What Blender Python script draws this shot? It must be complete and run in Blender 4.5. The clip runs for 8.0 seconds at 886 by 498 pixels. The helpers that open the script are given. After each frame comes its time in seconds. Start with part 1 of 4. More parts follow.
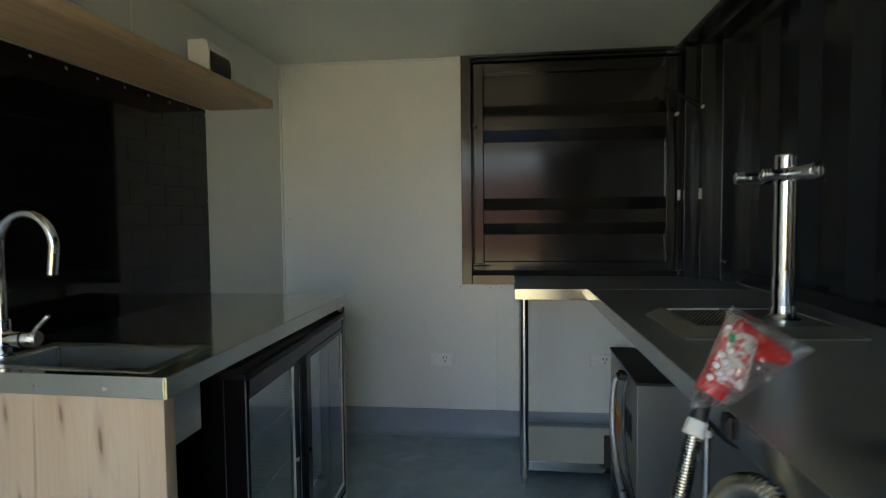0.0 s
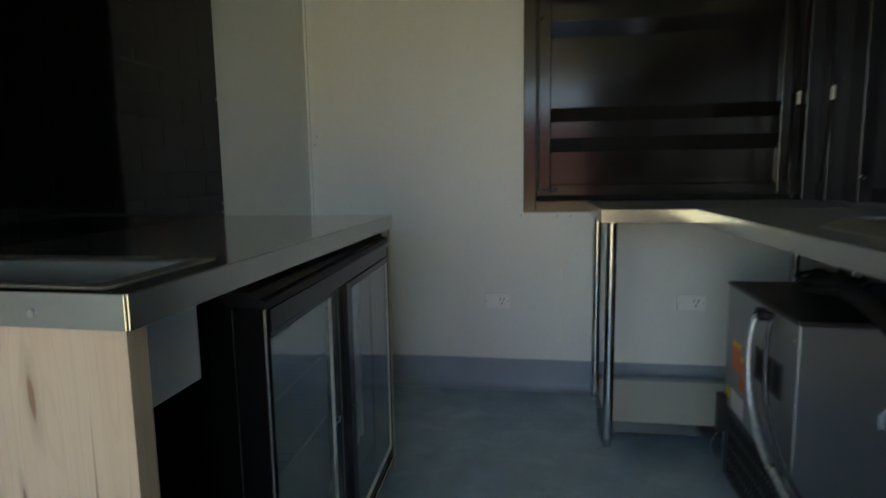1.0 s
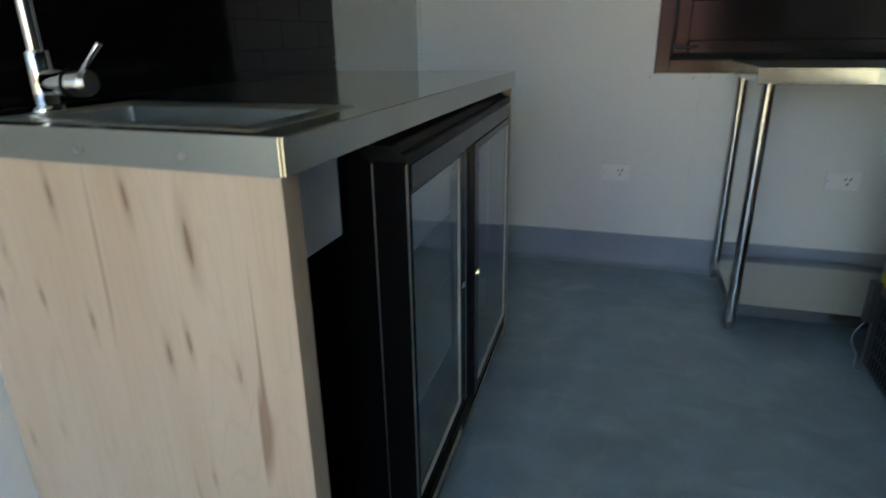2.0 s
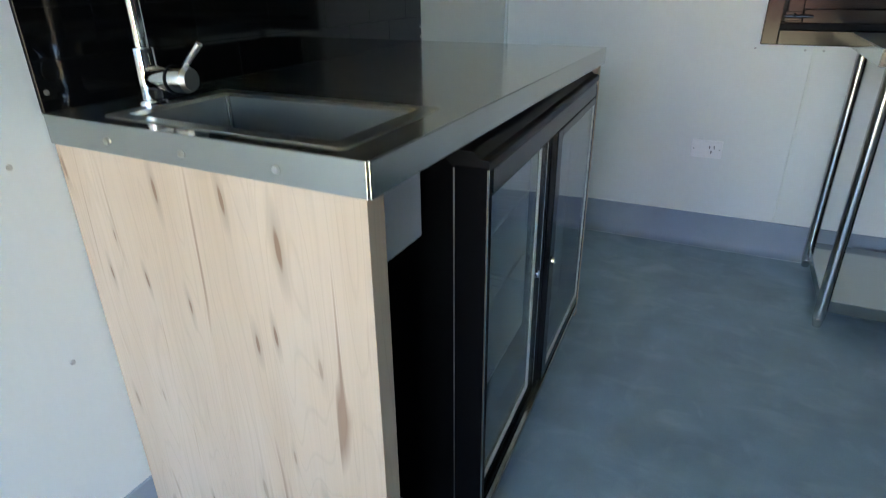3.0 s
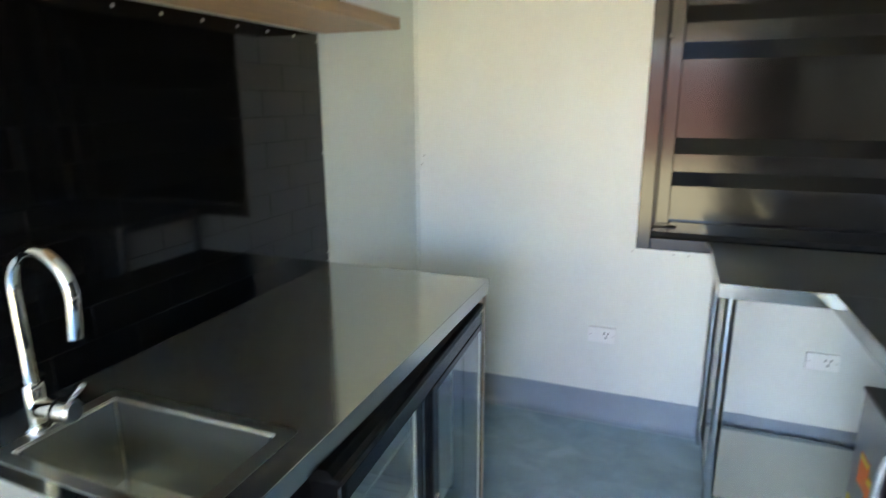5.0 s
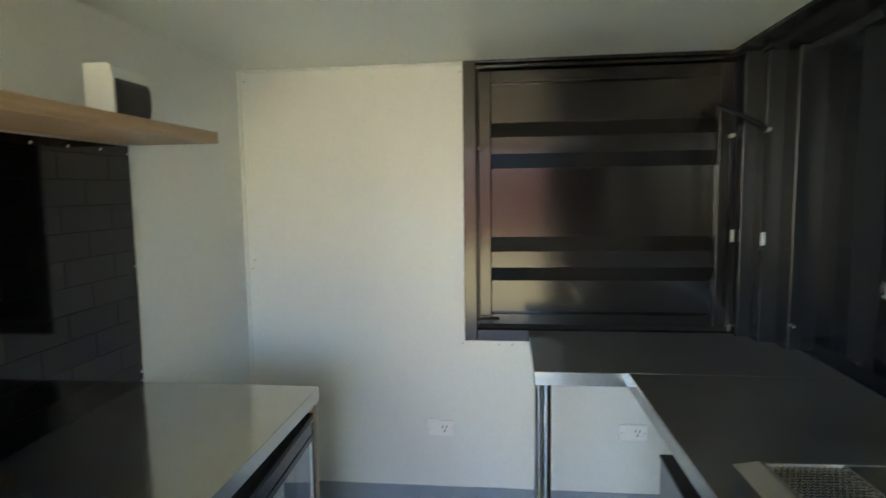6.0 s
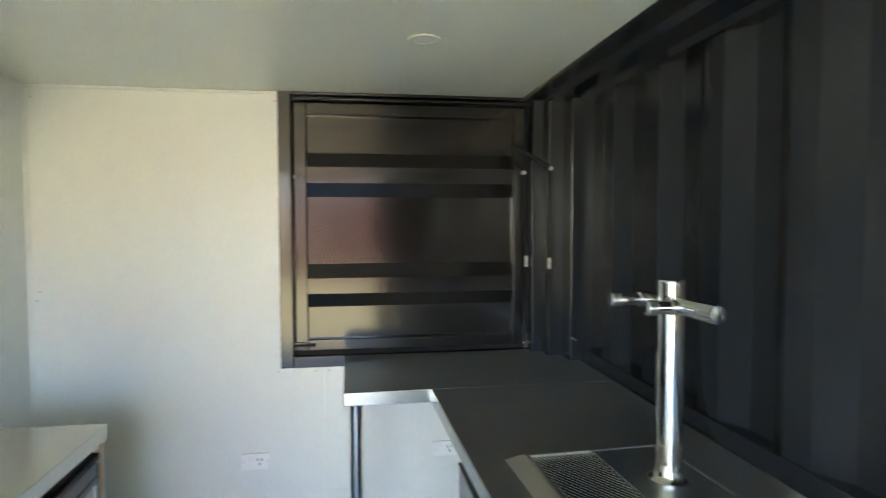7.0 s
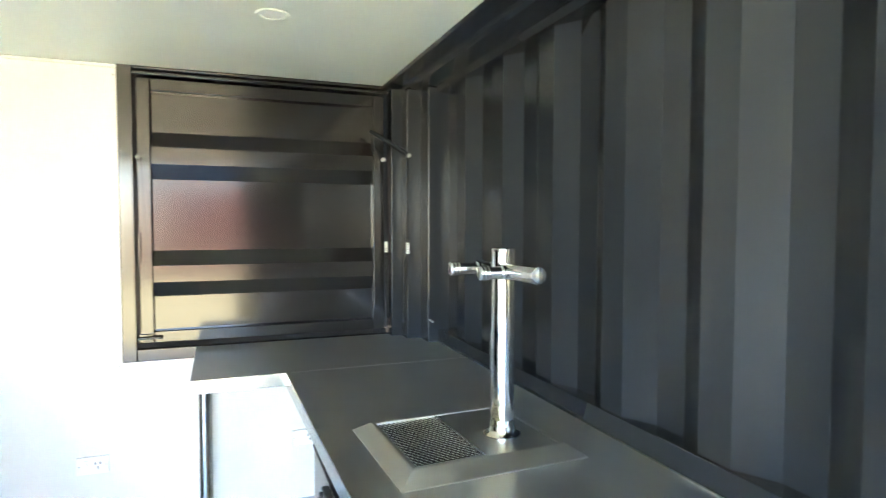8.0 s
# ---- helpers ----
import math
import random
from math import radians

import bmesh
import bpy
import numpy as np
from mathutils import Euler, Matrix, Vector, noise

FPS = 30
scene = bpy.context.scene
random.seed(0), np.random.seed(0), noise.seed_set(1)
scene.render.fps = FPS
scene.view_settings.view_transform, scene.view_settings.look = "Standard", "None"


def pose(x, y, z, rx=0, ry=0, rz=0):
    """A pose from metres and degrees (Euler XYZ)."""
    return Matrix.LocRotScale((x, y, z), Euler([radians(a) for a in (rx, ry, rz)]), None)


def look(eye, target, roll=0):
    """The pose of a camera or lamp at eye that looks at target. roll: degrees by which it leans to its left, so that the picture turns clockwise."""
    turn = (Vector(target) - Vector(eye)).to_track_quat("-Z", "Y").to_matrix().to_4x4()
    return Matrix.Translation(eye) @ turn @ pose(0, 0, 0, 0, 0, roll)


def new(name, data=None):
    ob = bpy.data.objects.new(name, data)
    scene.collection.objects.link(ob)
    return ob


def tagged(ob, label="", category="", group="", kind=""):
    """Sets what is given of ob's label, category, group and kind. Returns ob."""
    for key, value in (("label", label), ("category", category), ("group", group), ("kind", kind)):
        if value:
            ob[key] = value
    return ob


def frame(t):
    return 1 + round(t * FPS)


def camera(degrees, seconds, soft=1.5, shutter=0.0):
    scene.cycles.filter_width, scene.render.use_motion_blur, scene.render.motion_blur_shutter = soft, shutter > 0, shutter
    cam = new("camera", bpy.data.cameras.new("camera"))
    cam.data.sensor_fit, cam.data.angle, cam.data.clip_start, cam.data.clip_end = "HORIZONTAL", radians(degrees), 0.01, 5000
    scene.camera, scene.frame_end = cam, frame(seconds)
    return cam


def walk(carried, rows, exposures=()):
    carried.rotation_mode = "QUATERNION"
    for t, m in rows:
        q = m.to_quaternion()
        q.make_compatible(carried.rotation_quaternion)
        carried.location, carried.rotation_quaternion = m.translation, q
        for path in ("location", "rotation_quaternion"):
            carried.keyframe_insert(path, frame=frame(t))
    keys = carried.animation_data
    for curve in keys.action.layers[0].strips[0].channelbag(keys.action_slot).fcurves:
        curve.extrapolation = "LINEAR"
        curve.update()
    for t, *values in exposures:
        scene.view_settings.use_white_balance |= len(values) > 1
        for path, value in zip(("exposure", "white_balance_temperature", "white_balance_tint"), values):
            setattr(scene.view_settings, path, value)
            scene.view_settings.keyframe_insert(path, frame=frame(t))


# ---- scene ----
cam = camera(74.4, 8.0, 1.0, 0.5)
PATH = [
    (0, (1.316, -3.211, 1.221), (1.074, -1.229, 1.113), -0.6),
    (0.5, (1.257, -2.957, 1.102), (0.985, -0.979, 0.991), -1.1),
    (1, (1.096, -2.732, 1.04), (0.776, -0.775, 0.779), -0.9),
    (1.5, (0.986, -2.641, 1.009), (0.582, -0.739, 0.541), -0.8),
    (2, (0.971, -2.664, 0.998), (0.387, -0.876, 0.319), -0.9),
    (2.2, (0.97, -2.672, 0.989), (0.32, -0.931, 0.249), -0.7),
    (3.3, (0.95, -2.621, 1.149), (0.142, -0.998, 0.305), -0.5),
    (3.5, (0.959, -2.608, 1.197), (0.145, -0.99, 0.349), -0.4),
    (4, (0.972, -2.589, 1.278), (0.143, -0.955, 0.476), -0.3),
    (4.5, (1.037, -2.575, 1.384), (0.212, -0.883, 0.709), 0.0),
    (4.7, (1.079, -2.583, 1.427), (0.288, -0.853, 0.828), -0.1),
    (5.8, (1.215, -2.606, 1.524), (0.902, -0.646, 1.275), -0.9),
    (6, (1.228, -2.614, 1.534), (1.005, -0.636, 1.334), -0.8),
    (6.5, (1.298, -2.661, 1.549), (1.308, -0.664, 1.424), -0.6),
    (7, (1.351, -2.703, 1.513), (1.66, -0.729, 1.42), -0.1),
    (7.5, (1.381, -2.733, 1.48), (1.923, -0.81, 1.389), 0.0),
    (8, (1.421, -2.758, 1.443), (2.134, -0.891, 1.353), 0.1),
]
EXPOSURES = [(0.0, 2.92, 7150, 14), (1.0, 2.8, 7100, 13), (2.2, 3.28, 6750, 14), (3.3, 4.18, 6400, 15), (4.5, 4.9, 6500, 16), (6.0, 4.15, 6950, 15), (7.0, 4.65, 6850, 16), (7.5, 5.48, 6750, 16), (8.0, 5.82, 6750, 15)]
walk(cam, [(t, look(eye, target, roll)) for t, eye, target, roll in PATH], EXPOSURES)

# ---- light ----
world = bpy.data.worlds.new("sky")
scene.world = world
world.use_nodes = True
wn = world.node_tree
sky = wn.nodes.new("ShaderNodeTexSky")
sky.sky_type = "NISHITA"
sky.sun_disc = False
sky.air_density, sky.dust_density, sky.ozone_density = 1.0, 0.1, 2.8
sky.sun_elevation = radians(52)
sky.sun_rotation = radians(88)
wn.links.new(sky.outputs["Color"], wn.nodes["Background"].inputs["Color"])
wn.nodes["Background"].inputs["Strength"].default_value = 0.15
sun = new("sun", bpy.data.lights.new("sun", "SUN"))
sun.data.energy, sun.data.angle, sun.data.color = 3.4, radians(0.5), (1.0, 0.94, 0.84)
sun.matrix_world = look((20 * math.sin(radians(88)), 20 * math.cos(radians(88)), 20 * math.tan(radians(52))), (0, 0, 0))


# ---- materials ----
def material(name, color, rough=0.5, metal=0.0, vary=0.1, scale=6.0, stretch=(1, 1, 1), fine=120.0, bump=0.0, rough_vary=0.1, spec=0.5, coat=0.0):
    """A surface with variation at two scales: broad stains and fine grain, and a fine relief."""
    m = bpy.data.materials.new(name)
    m.use_nodes = True
    nt = m.node_tree
    b = nt.nodes["Principled BSDF"]
    co = nt.nodes.new("ShaderNodeTexCoord")
    mp = nt.nodes.new("ShaderNodeMapping")
    mp.inputs["Scale"].default_value = stretch
    nt.links.new(co.outputs["Object"], mp.inputs["Vector"])
    n1 = nt.nodes.new("ShaderNodeTexNoise")
    shiny = metal > 0.5 or rough < 0.3
    p0, p1 = (0.1, 0.9) if shiny else (0.42, 0.92)
    n1.inputs["Scale"].default_value, n1.inputs["Detail"].default_value = scale, 1 if shiny else 5
    n2 = nt.nodes.new("ShaderNodeTexNoise")
    n2.inputs["Scale"].default_value, n2.inputs["Detail"].default_value = fine, 3
    for n in (n1, n2):
        nt.links.new(mp.outputs["Vector"], n.inputs["Vector"])
    add = nt.nodes.new("ShaderNodeMath")
    add.operation = "MULTIPLY_ADD"
    add.inputs[1].default_value = 0.0 if shiny else 0.35
    nt.links.new(n2.outputs["Fac"], add.inputs[0])
    nt.links.new(n1.outputs["Fac"], add.inputs[2])
    ramp = nt.nodes.new("ShaderNodeValToRGB")
    lo, hi = [max(0, c * (1 - vary)) for c in color], [min(1, c * (1 + vary)) for c in color]
    ramp.color_ramp.elements[0].position, ramp.color_ramp.elements[0].color = p0, (*lo, 1)
    ramp.color_ramp.elements[1].position, ramp.color_ramp.elements[1].color = p1, (*hi, 1)
    nt.links.new(add.outputs[0], ramp.inputs["Fac"])
    nt.links.new(ramp.outputs["Color"], b.inputs["Base Color"])
    rr = nt.nodes.new("ShaderNodeMapRange")
    rr.inputs["From Min"].default_value, rr.inputs["From Max"].default_value = p0, p1
    rr.inputs["To Min"].default_value, rr.inputs["To Max"].default_value = max(0.02, rough - rough_vary * rough), min(1, rough + rough_vary * rough)
    nt.links.new(add.outputs[0], rr.inputs["Value"])
    nt.links.new(rr.outputs["Result"], b.inputs["Roughness"])
    b.inputs["Metallic"].default_value = metal
    b.inputs["Specular IOR Level"].default_value = spec
    b.inputs["Coat Weight"].default_value = coat
    if bump:
        bp = nt.nodes.new("ShaderNodeBump")
        bp.inputs["Strength"].default_value, bp.inputs["Distance"].default_value = bump, 0.002
        nt.links.new(add.outputs[0], bp.inputs["Height"])
        nt.links.new(bp.outputs["Normal"], b.inputs["Normal"])
    return m


def laminate(name, light, dark, crack):
    """Oak-look board: long grain along z, pale figure and a few dark splits."""
    m = bpy.data.materials.new(name)
    m.use_nodes = True
    nt = m.node_tree
    b = nt.nodes["Principled BSDF"]
    co = nt.nodes.new("ShaderNodeTexCoord")

    def noise_at(sx, sy, sz, detail, distort):
        mp = nt.nodes.new("ShaderNodeMapping")
        mp.inputs["Scale"].default_value = (sx, sy, sz)
        nt.links.new(co.outputs["Object"], mp.inputs["Vector"])
        n = nt.nodes.new("ShaderNodeTexNoise")
        n.inputs["Scale"].default_value, n.inputs["Detail"].default_value, n.inputs["Distortion"].default_value = 1, detail, distort
        nt.links.new(mp.outputs["Vector"], n.inputs["Vector"])
        return n.outputs["Fac"]

    def mix(fac, a, c):
        x = nt.nodes.new("ShaderNodeMix")
        x.data_type = "RGBA"
        nt.links.new(fac, x.inputs["Factor"])
        for sock, v in ((x.inputs["A"], a), (x.inputs["B"], c)):
            if isinstance(v, tuple):
                sock.default_value = (*v, 1)
            else:
                nt.links.new(v, sock)
        return x.outputs["Result"]

    def ramp(fac, p0, p1):
        r = nt.nodes.new("ShaderNodeMapRange")
        r.inputs["From Min"].default_value, r.inputs["From Max"].default_value = p0, p1
        nt.links.new(fac, r.inputs["Value"])
        return r.outputs["Result"]

    def math_node(op, a, c):
        x = nt.nodes.new("ShaderNodeMath")
        x.operation = op
        for i, v in enumerate((a, c)):
            if isinstance(v, float):
                x.inputs[i].default_value = v
            else:
                nt.links.new(v, x.inputs[i])
        return x.outputs[0]

    broad = noise_at(7, 7, 0.9, 4, 0.6)
    grain = noise_at(160, 160, 3.0, 4, 0.2)
    col = mix(ramp(broad, 0.35, 0.68), light, dark)
    col = mix(math_node("MULTIPLY", ramp(grain, 0.45, 0.8), 0.22), col, tuple(0.72 * c for c in dark))
    # long faint figure lines
    rings = math_node("ABSOLUTE", math_node("SINE", math_node("MULTIPLY", noise_at(9, 9, 0.8, 2, 0.5), 60.0), 0.0), 0.0)
    col = mix(math_node("MULTIPLY", ramp(rings, 0.35, 0.0), 0.16), col, tuple(0.62 * c for c in dark))
    # hairline splits that run down the board
    line = math_node("ABSOLUTE", math_node("SUBTRACT", noise_at(17, 17, 1.3, 1, 0.15), 0.5), 0.0)
    split = math_node("MULTIPLY", ramp(line, 0.024, 0.007), ramp(noise_at(11, 11, 2.2, 1, 0.0), 0.56, 0.66))
    # short spindle-shaped knots with a soft brown rim
    axes, lean = nt.nodes.new("ShaderNodeSeparateXYZ"), nt.nodes.new("ShaderNodeCombineXYZ")
    nt.links.new(co.outputs["Object"], axes.inputs["Vector"])
    drift = math_node("ADD", math_node("MULTIPLY", axes.outputs["Z"], 1.6), math_node("MULTIPLY", noise_at(3, 3, 6, 1, 0.0), 0.3))
    nt.links.new(math_node("ADD", math_node("MULTIPLY", axes.outputs["X"], 23.0), drift), lean.inputs["X"])
    nt.links.new(math_node("MULTIPLY", axes.outputs["Z"], 4.0), lean.inputs["Y"])
    cells = nt.nodes.new("ShaderNodeTexVoronoi")
    cells.voronoi_dimensions = "2D"
    cells.inputs["Scale"].default_value = 1
    nt.links.new(lean.outputs["Vector"], cells.inputs["Vector"])
    parts = nt.nodes.new("ShaderNodeSeparateColor")
    nt.links.new(cells.outputs["Color"], parts.inputs["Color"])
    some = ramp(parts.outputs["Red"], 0.56, 0.68)
    size = math_node("ADD", math_node("MULTIPLY", parts.outputs["Green"], 1.5), 0.75)
    wide = math_node("ADD", math_node("MULTIPLY", cells.outputs["Distance"], size), math_node("MULTIPLY", noise_at(60, 60, 12, 2, 0.0), 0.09))
    knot = math_node("MULTIPLY", ramp(wide, 0.15, 0.105), some)
    halo = math_node("MULTIPLY", math_node("MULTIPLY", ramp(wide, 0.34, 0.10), some), 0.6)
    col = mix(halo, col, tuple(0.58 * c for c in dark))
    col = mix(math_node("MULTIPLY", math_node("MAXIMUM", math_node("MULTIPLY", split, 0.9), knot), 0.85), col, crack)
    nt.links.new(col, b.inputs["Base Color"])
    b.inputs["Roughness"].default_value = 0.5
    bp = nt.nodes.new("ShaderNodeBump")
    bp.inputs["Strength"].default_value, bp.inputs["Distance"].default_value = 0.15, 0.001
    nt.links.new(grain, bp.inputs["Height"])
    nt.links.new(bp.outputs["Normal"], b.inputs["Normal"])
    return m


def glass(name, color=(0.9, 0.95, 0.95), rough=0.0, alpha=0.12, haze=0.0):
    """A thin sheet: mostly clear, with a clear coat of reflection."""
    m = bpy.data.materials.new(name)
    m.use_nodes = True
    nt = m.node_tree
    out = nt.nodes["Material Output"]
    tr = nt.nodes.new("ShaderNodeBsdfTransparent")
    tr.inputs["Color"].default_value = (*color, 1)
    gl = nt.nodes.new("ShaderNodeBsdfGlossy")
    gl.inputs["Roughness"].default_value = rough
    fr = nt.nodes.new("ShaderNodeLayerWeight")
    fr.inputs["Blend"].default_value = 0.5
    steep = nt.nodes.new("ShaderNodeMath")
    steep.operation = "POWER"
    steep.inputs[1].default_value = 4.0
    nt.links.new(fr.outputs["Facing"], steep.inputs[0])
    add = nt.nodes.new("ShaderNodeMath")
    add.operation = "MULTIPLY_ADD"
    add.inputs[1].default_value = 0.9
    add.inputs[2].default_value = alpha
    nt.links.new(steep.outputs[0], add.inputs[0])
    mx = nt.nodes.new("ShaderNodeMixShader")
    nt.links.new(add.outputs[0], mx.inputs["Fac"])
    nt.links.new(tr.outputs["BSDF"], mx.inputs[1])
    nt.links.new(gl.outputs["BSDF"], mx.inputs[2])
    milk = nt.nodes.new("ShaderNodeBsdfDiffuse")
    milk.inputs["Color"].default_value = (0.85, 0.85, 0.86, 1)
    veil = nt.nodes.new("ShaderNodeMixShader")
    veil.inputs["Fac"].default_value = haze
    nt.links.new(mx.outputs["Shader"], veil.inputs[1])
    nt.links.new(milk.outputs["BSDF"], veil.inputs[2])
    nt.links.new(veil.outputs["Shader"], out.inputs["Surface"])
    return m


def scuffed(m):
    """Adds pale dragged scuffs and a few dark smudges over a floor's own colour."""
    nt = m.node_tree
    b = nt.nodes["Principled BSDF"]
    base = b.inputs["Base Color"].links[0].from_socket
    co = nt.nodes.new("ShaderNodeTexCoord")
    for size, low, high, shade, weight in (((4.5, 9, 4.5), 0.54, 0.78, (0.44, 0.54, 0.58), 0.60), ((15, 8, 15), 0.58, 0.80, (0.42, 0.52, 0.56), 0.45), ((3.5, 3, 3.5), 0.55, 0.78, (0.15, 0.22, 0.25), 0.55)):
        mp = nt.nodes.new("ShaderNodeMapping")
        mp.inputs["Scale"].default_value = size
        mp.inputs["Location"].default_value = (size[1], size[0], 0)
        n = nt.nodes.new("ShaderNodeTexNoise")
        n.inputs["Scale"].default_value, n.inputs["Detail"].default_value, n.inputs["Distortion"].default_value = 1, 3.5, 0.6
        r = nt.nodes.new("ShaderNodeMapRange")
        r.inputs["From Min"].default_value, r.inputs["From Max"].default_value, r.inputs["To Max"].default_value = low, high, weight
        x = nt.nodes.new("ShaderNodeMix")
        x.data_type = "RGBA"
        x.inputs["B"].default_value = (*shade, 1)
        nt.links.new(co.outputs["Object"], mp.inputs["Vector"])
        nt.links.new(mp.outputs["Vector"], n.inputs["Vector"])
        nt.links.new(n.outputs["Fac"], r.inputs["Value"])
        nt.links.new(r.outputs["Result"], x.inputs["Factor"])
        nt.links.new(base, x.inputs["A"])
        base = x.outputs["Result"]
    nt.links.new(base, b.inputs["Base Color"])
    return m


WHITE_PANEL = material("white_panel", (0.82, 0.845, 0.815), 0.38, vary=0.03, scale=2.5, stretch=(1, 1, 0.4), fine=90, bump=0.03)
CEILING_PANEL = material("ceiling_panel", (0.77, 0.81, 0.74), 0.33, vary=0.03, scale=2.0, fine=70, bump=0.02)
VINYL = scuffed(material("floor_vinyl", (0.262, 0.362, 0.418), 0.30, vary=0.15, scale=7.0, fine=260, bump=0.015, rough_vary=0.06))
VINYL_COVE = material("vinyl_cove", (0.30, 0.355, 0.425), 0.5, vary=0.10, scale=5, fine=260, bump=0.04)
COVE_SEAM = material("vinyl_weld_bead", (0.42, 0.47, 0.53), 0.4, vary=0.15, scale=12, fine=200)
STEEL = material("brushed_steel", (0.48, 0.49, 0.46), 0.19, 1.0, vary=0.05, scale=3, stretch=(1, 1, 1), fine=60, rough_vary=0.15)
STEEL_TOP = material("bench_steel", (0.48, 0.49, 0.455), 0.12, 0.93, vary=0.04, scale=3, stretch=(1, 1, 1), fine=40, rough_vary=0.2)
BAR_STEEL = material("matt_bench_steel", (0.64, 0.64, 0.62), 0.40, 1.0, vary=0.10, scale=4, fine=40, rough_vary=0.25)
TRAY_STEEL = material("drip_tray_steel", (0.66, 0.66, 0.64), 0.34, 1.0, vary=0.06, scale=5, rough_vary=0.15)
SINK_STEEL = material("sink_steel", (0.53, 0.545, 0.51), 0.315, 0.98, vary=0.08, scale=6, fine=140, rough_vary=0.07)
TUBE_STEEL = material("tube_steel", (0.60, 0.59, 0.56), 0.20, 1.0, vary=0.06, scale=8, fine=80)
CONDUIT_STEEL = material("conduit_steel", (0.50, 0.50, 0.48), 0.235, 1.0, vary=0.10, scale=30, fine=200)
CHROME = material("chrome", (0.64, 0.65, 0.66), 0.06, 1.0, vary=0.04, scale=8, fine=60, rough_vary=0.4)
GREY_PAINT = material("charcoal_paint", (0.0172, 0.0200, 0.0240), 0.22, vary=0.15, scale=3.0, fine=150, bump=0.05, rough_vary=0.2, spec=0.31)
HATCH_PAINT = material("gloss_charcoal_paint", (0.011, 0.010, 0.0095), 0.14, vary=0.12, scale=2.2, fine=40, bump=0.008, rough_vary=0.25, spec=0.45)
BLACK_SHEET = material("black_tile", (0.004, 0.004, 0.0045), 0.06, vary=0.2, scale=4, fine=80, bump=0.006, rough_vary=0.2, spec=0.25)
GROUT = material("black_grout", (0.011, 0.011, 0.012), 0.8, vary=0.2, scale=20, fine=200, spec=0.2)
BLACK_METAL = material("black_powder_coat", (0.004, 0.004, 0.0045), 0.55, vary=0.2, scale=6, fine=300, bump=0.05, spec=0.04)
BLACK_GLOSS = material("black_satin_frame", (0.005, 0.005, 0.0055), 0.24, vary=0.2, scale=6, fine=200, bump=0.01, spec=0.4)
BLACK_SATIN = material("black_satin_canopy", (0.006, 0.006, 0.0065), 0.42, vary=0.2, scale=6, fine=250, bump=0.02, spec=0.15)
# Darker than STEEL: the bench's shade over the chiller is put into this colour.
CABINET_STEEL = material("cabinet_steel", (0.34, 0.34, 0.33), 0.34, 1.0, vary=0.06, scale=3, fine=60, rough_vary=0.15)
VENT_STEEL = material("dull_vent_steel", (0.11, 0.11, 0.11), 0.40, 1.0, vary=0.10, scale=6, fine=80, rough_vary=0.2)
BLACK_PLASTIC = material("black_plastic", (0.012, 0.012, 0.013), 0.45, vary=0.2, scale=8, fine=200, bump=0.03)
RUBBER = material("black_rubber", (0.005, 0.005, 0.005), 0.8, vary=0.2, scale=10, fine=200, bump=0.04)
OUTLET_WHITE = material("outlet_white", (0.93, 0.935, 0.92), 0.33, vary=0.02, scale=6, fine=80)
WHITE_PLASTIC = material("white_plastic", (0.83, 0.86, 0.81), 0.35, vary=0.03, scale=6, fine=80)
OFF_WHITE = material("white_board", (0.72, 0.72, 0.72), 0.5, vary=0.05, scale=6, fine=90, bump=0.03)
FRIDGE_INNER = material("fridge_liner", (0.80, 0.83, 0.83), 0.35, vary=0.04, scale=5, fine=70)
OAK_BOARD = laminate("oak_laminate", (0.60, 0.465, 0.338), (0.515, 0.375, 0.252), (0.235, 0.125, 0.068))
SHELF_OAK = material("oiled_oak", (0.50, 0.33, 0.19), 0.45, vary=0.22, scale=3.0, stretch=(14, 0.9, 14), fine=26, bump=0.08)
SCREW = material("screw_zinc", (0.55, 0.55, 0.53), 0.35, 1.0, vary=0.1, scale=30, fine=300)


def printed(name, ground, ink):
    """Plastic sleeve with a mottled two-colour print."""
    m = material(name, ground, 0.35, vary=0.04, scale=8)
    nt = m.node_tree
    b = nt.nodes["Principled BSDF"]
    n = nt.nodes.new("ShaderNodeTexNoise")
    n.inputs["Scale"].default_value, n.inputs["Detail"].default_value, n.inputs["Distortion"].default_value = 55, 2, 1.2
    co = nt.nodes.new("ShaderNodeTexCoord")
    nt.links.new(co.outputs["Object"], n.inputs["Vector"])
    r = nt.nodes.new("ShaderNodeValToRGB")
    r.color_ramp.elements[0].position, r.color_ramp.elements[0].color = 0.43, (*ground, 1)
    r.color_ramp.elements[1].position, r.color_ramp.elements[1].color = 0.62, (*ink, 1)
    nt.links.new(n.outputs["Fac"], r.inputs["Fac"])
    nt.links.new(r.outputs["Color"], b.inputs["Base Color"])
    return m


SLEEVE = printed("printed_sleeve", (0.78, 0.74, 0.74), (0.60, 0.08, 0.07))
ORANGE = material("orange_sticker", (0.85, 0.18, 0.03), 0.45, vary=0.08, scale=12, fine=90)
YELLOW = material("yellow_sticker", (0.80, 0.62, 0.05), 0.45, vary=0.08, scale=12, fine=90)
RED = material("red_plastic", (0.68, 0.015, 0.015), 0.33, vary=0.15, scale=12, fine=90, coat=0.3)
GREEN = material("green_plastic", (0.03, 0.22, 0.12), 0.35, vary=0.1, scale=12, fine=90)
LENS = material("lamp_lens", (0.82, 0.82, 0.80), 0.33, vary=0.03, scale=12, fine=90)
GROUND = material("dry_ground", (0.43, 0.375, 0.19), 0.9, vary=0.25, scale=0.7, fine=12, bump=0.3)
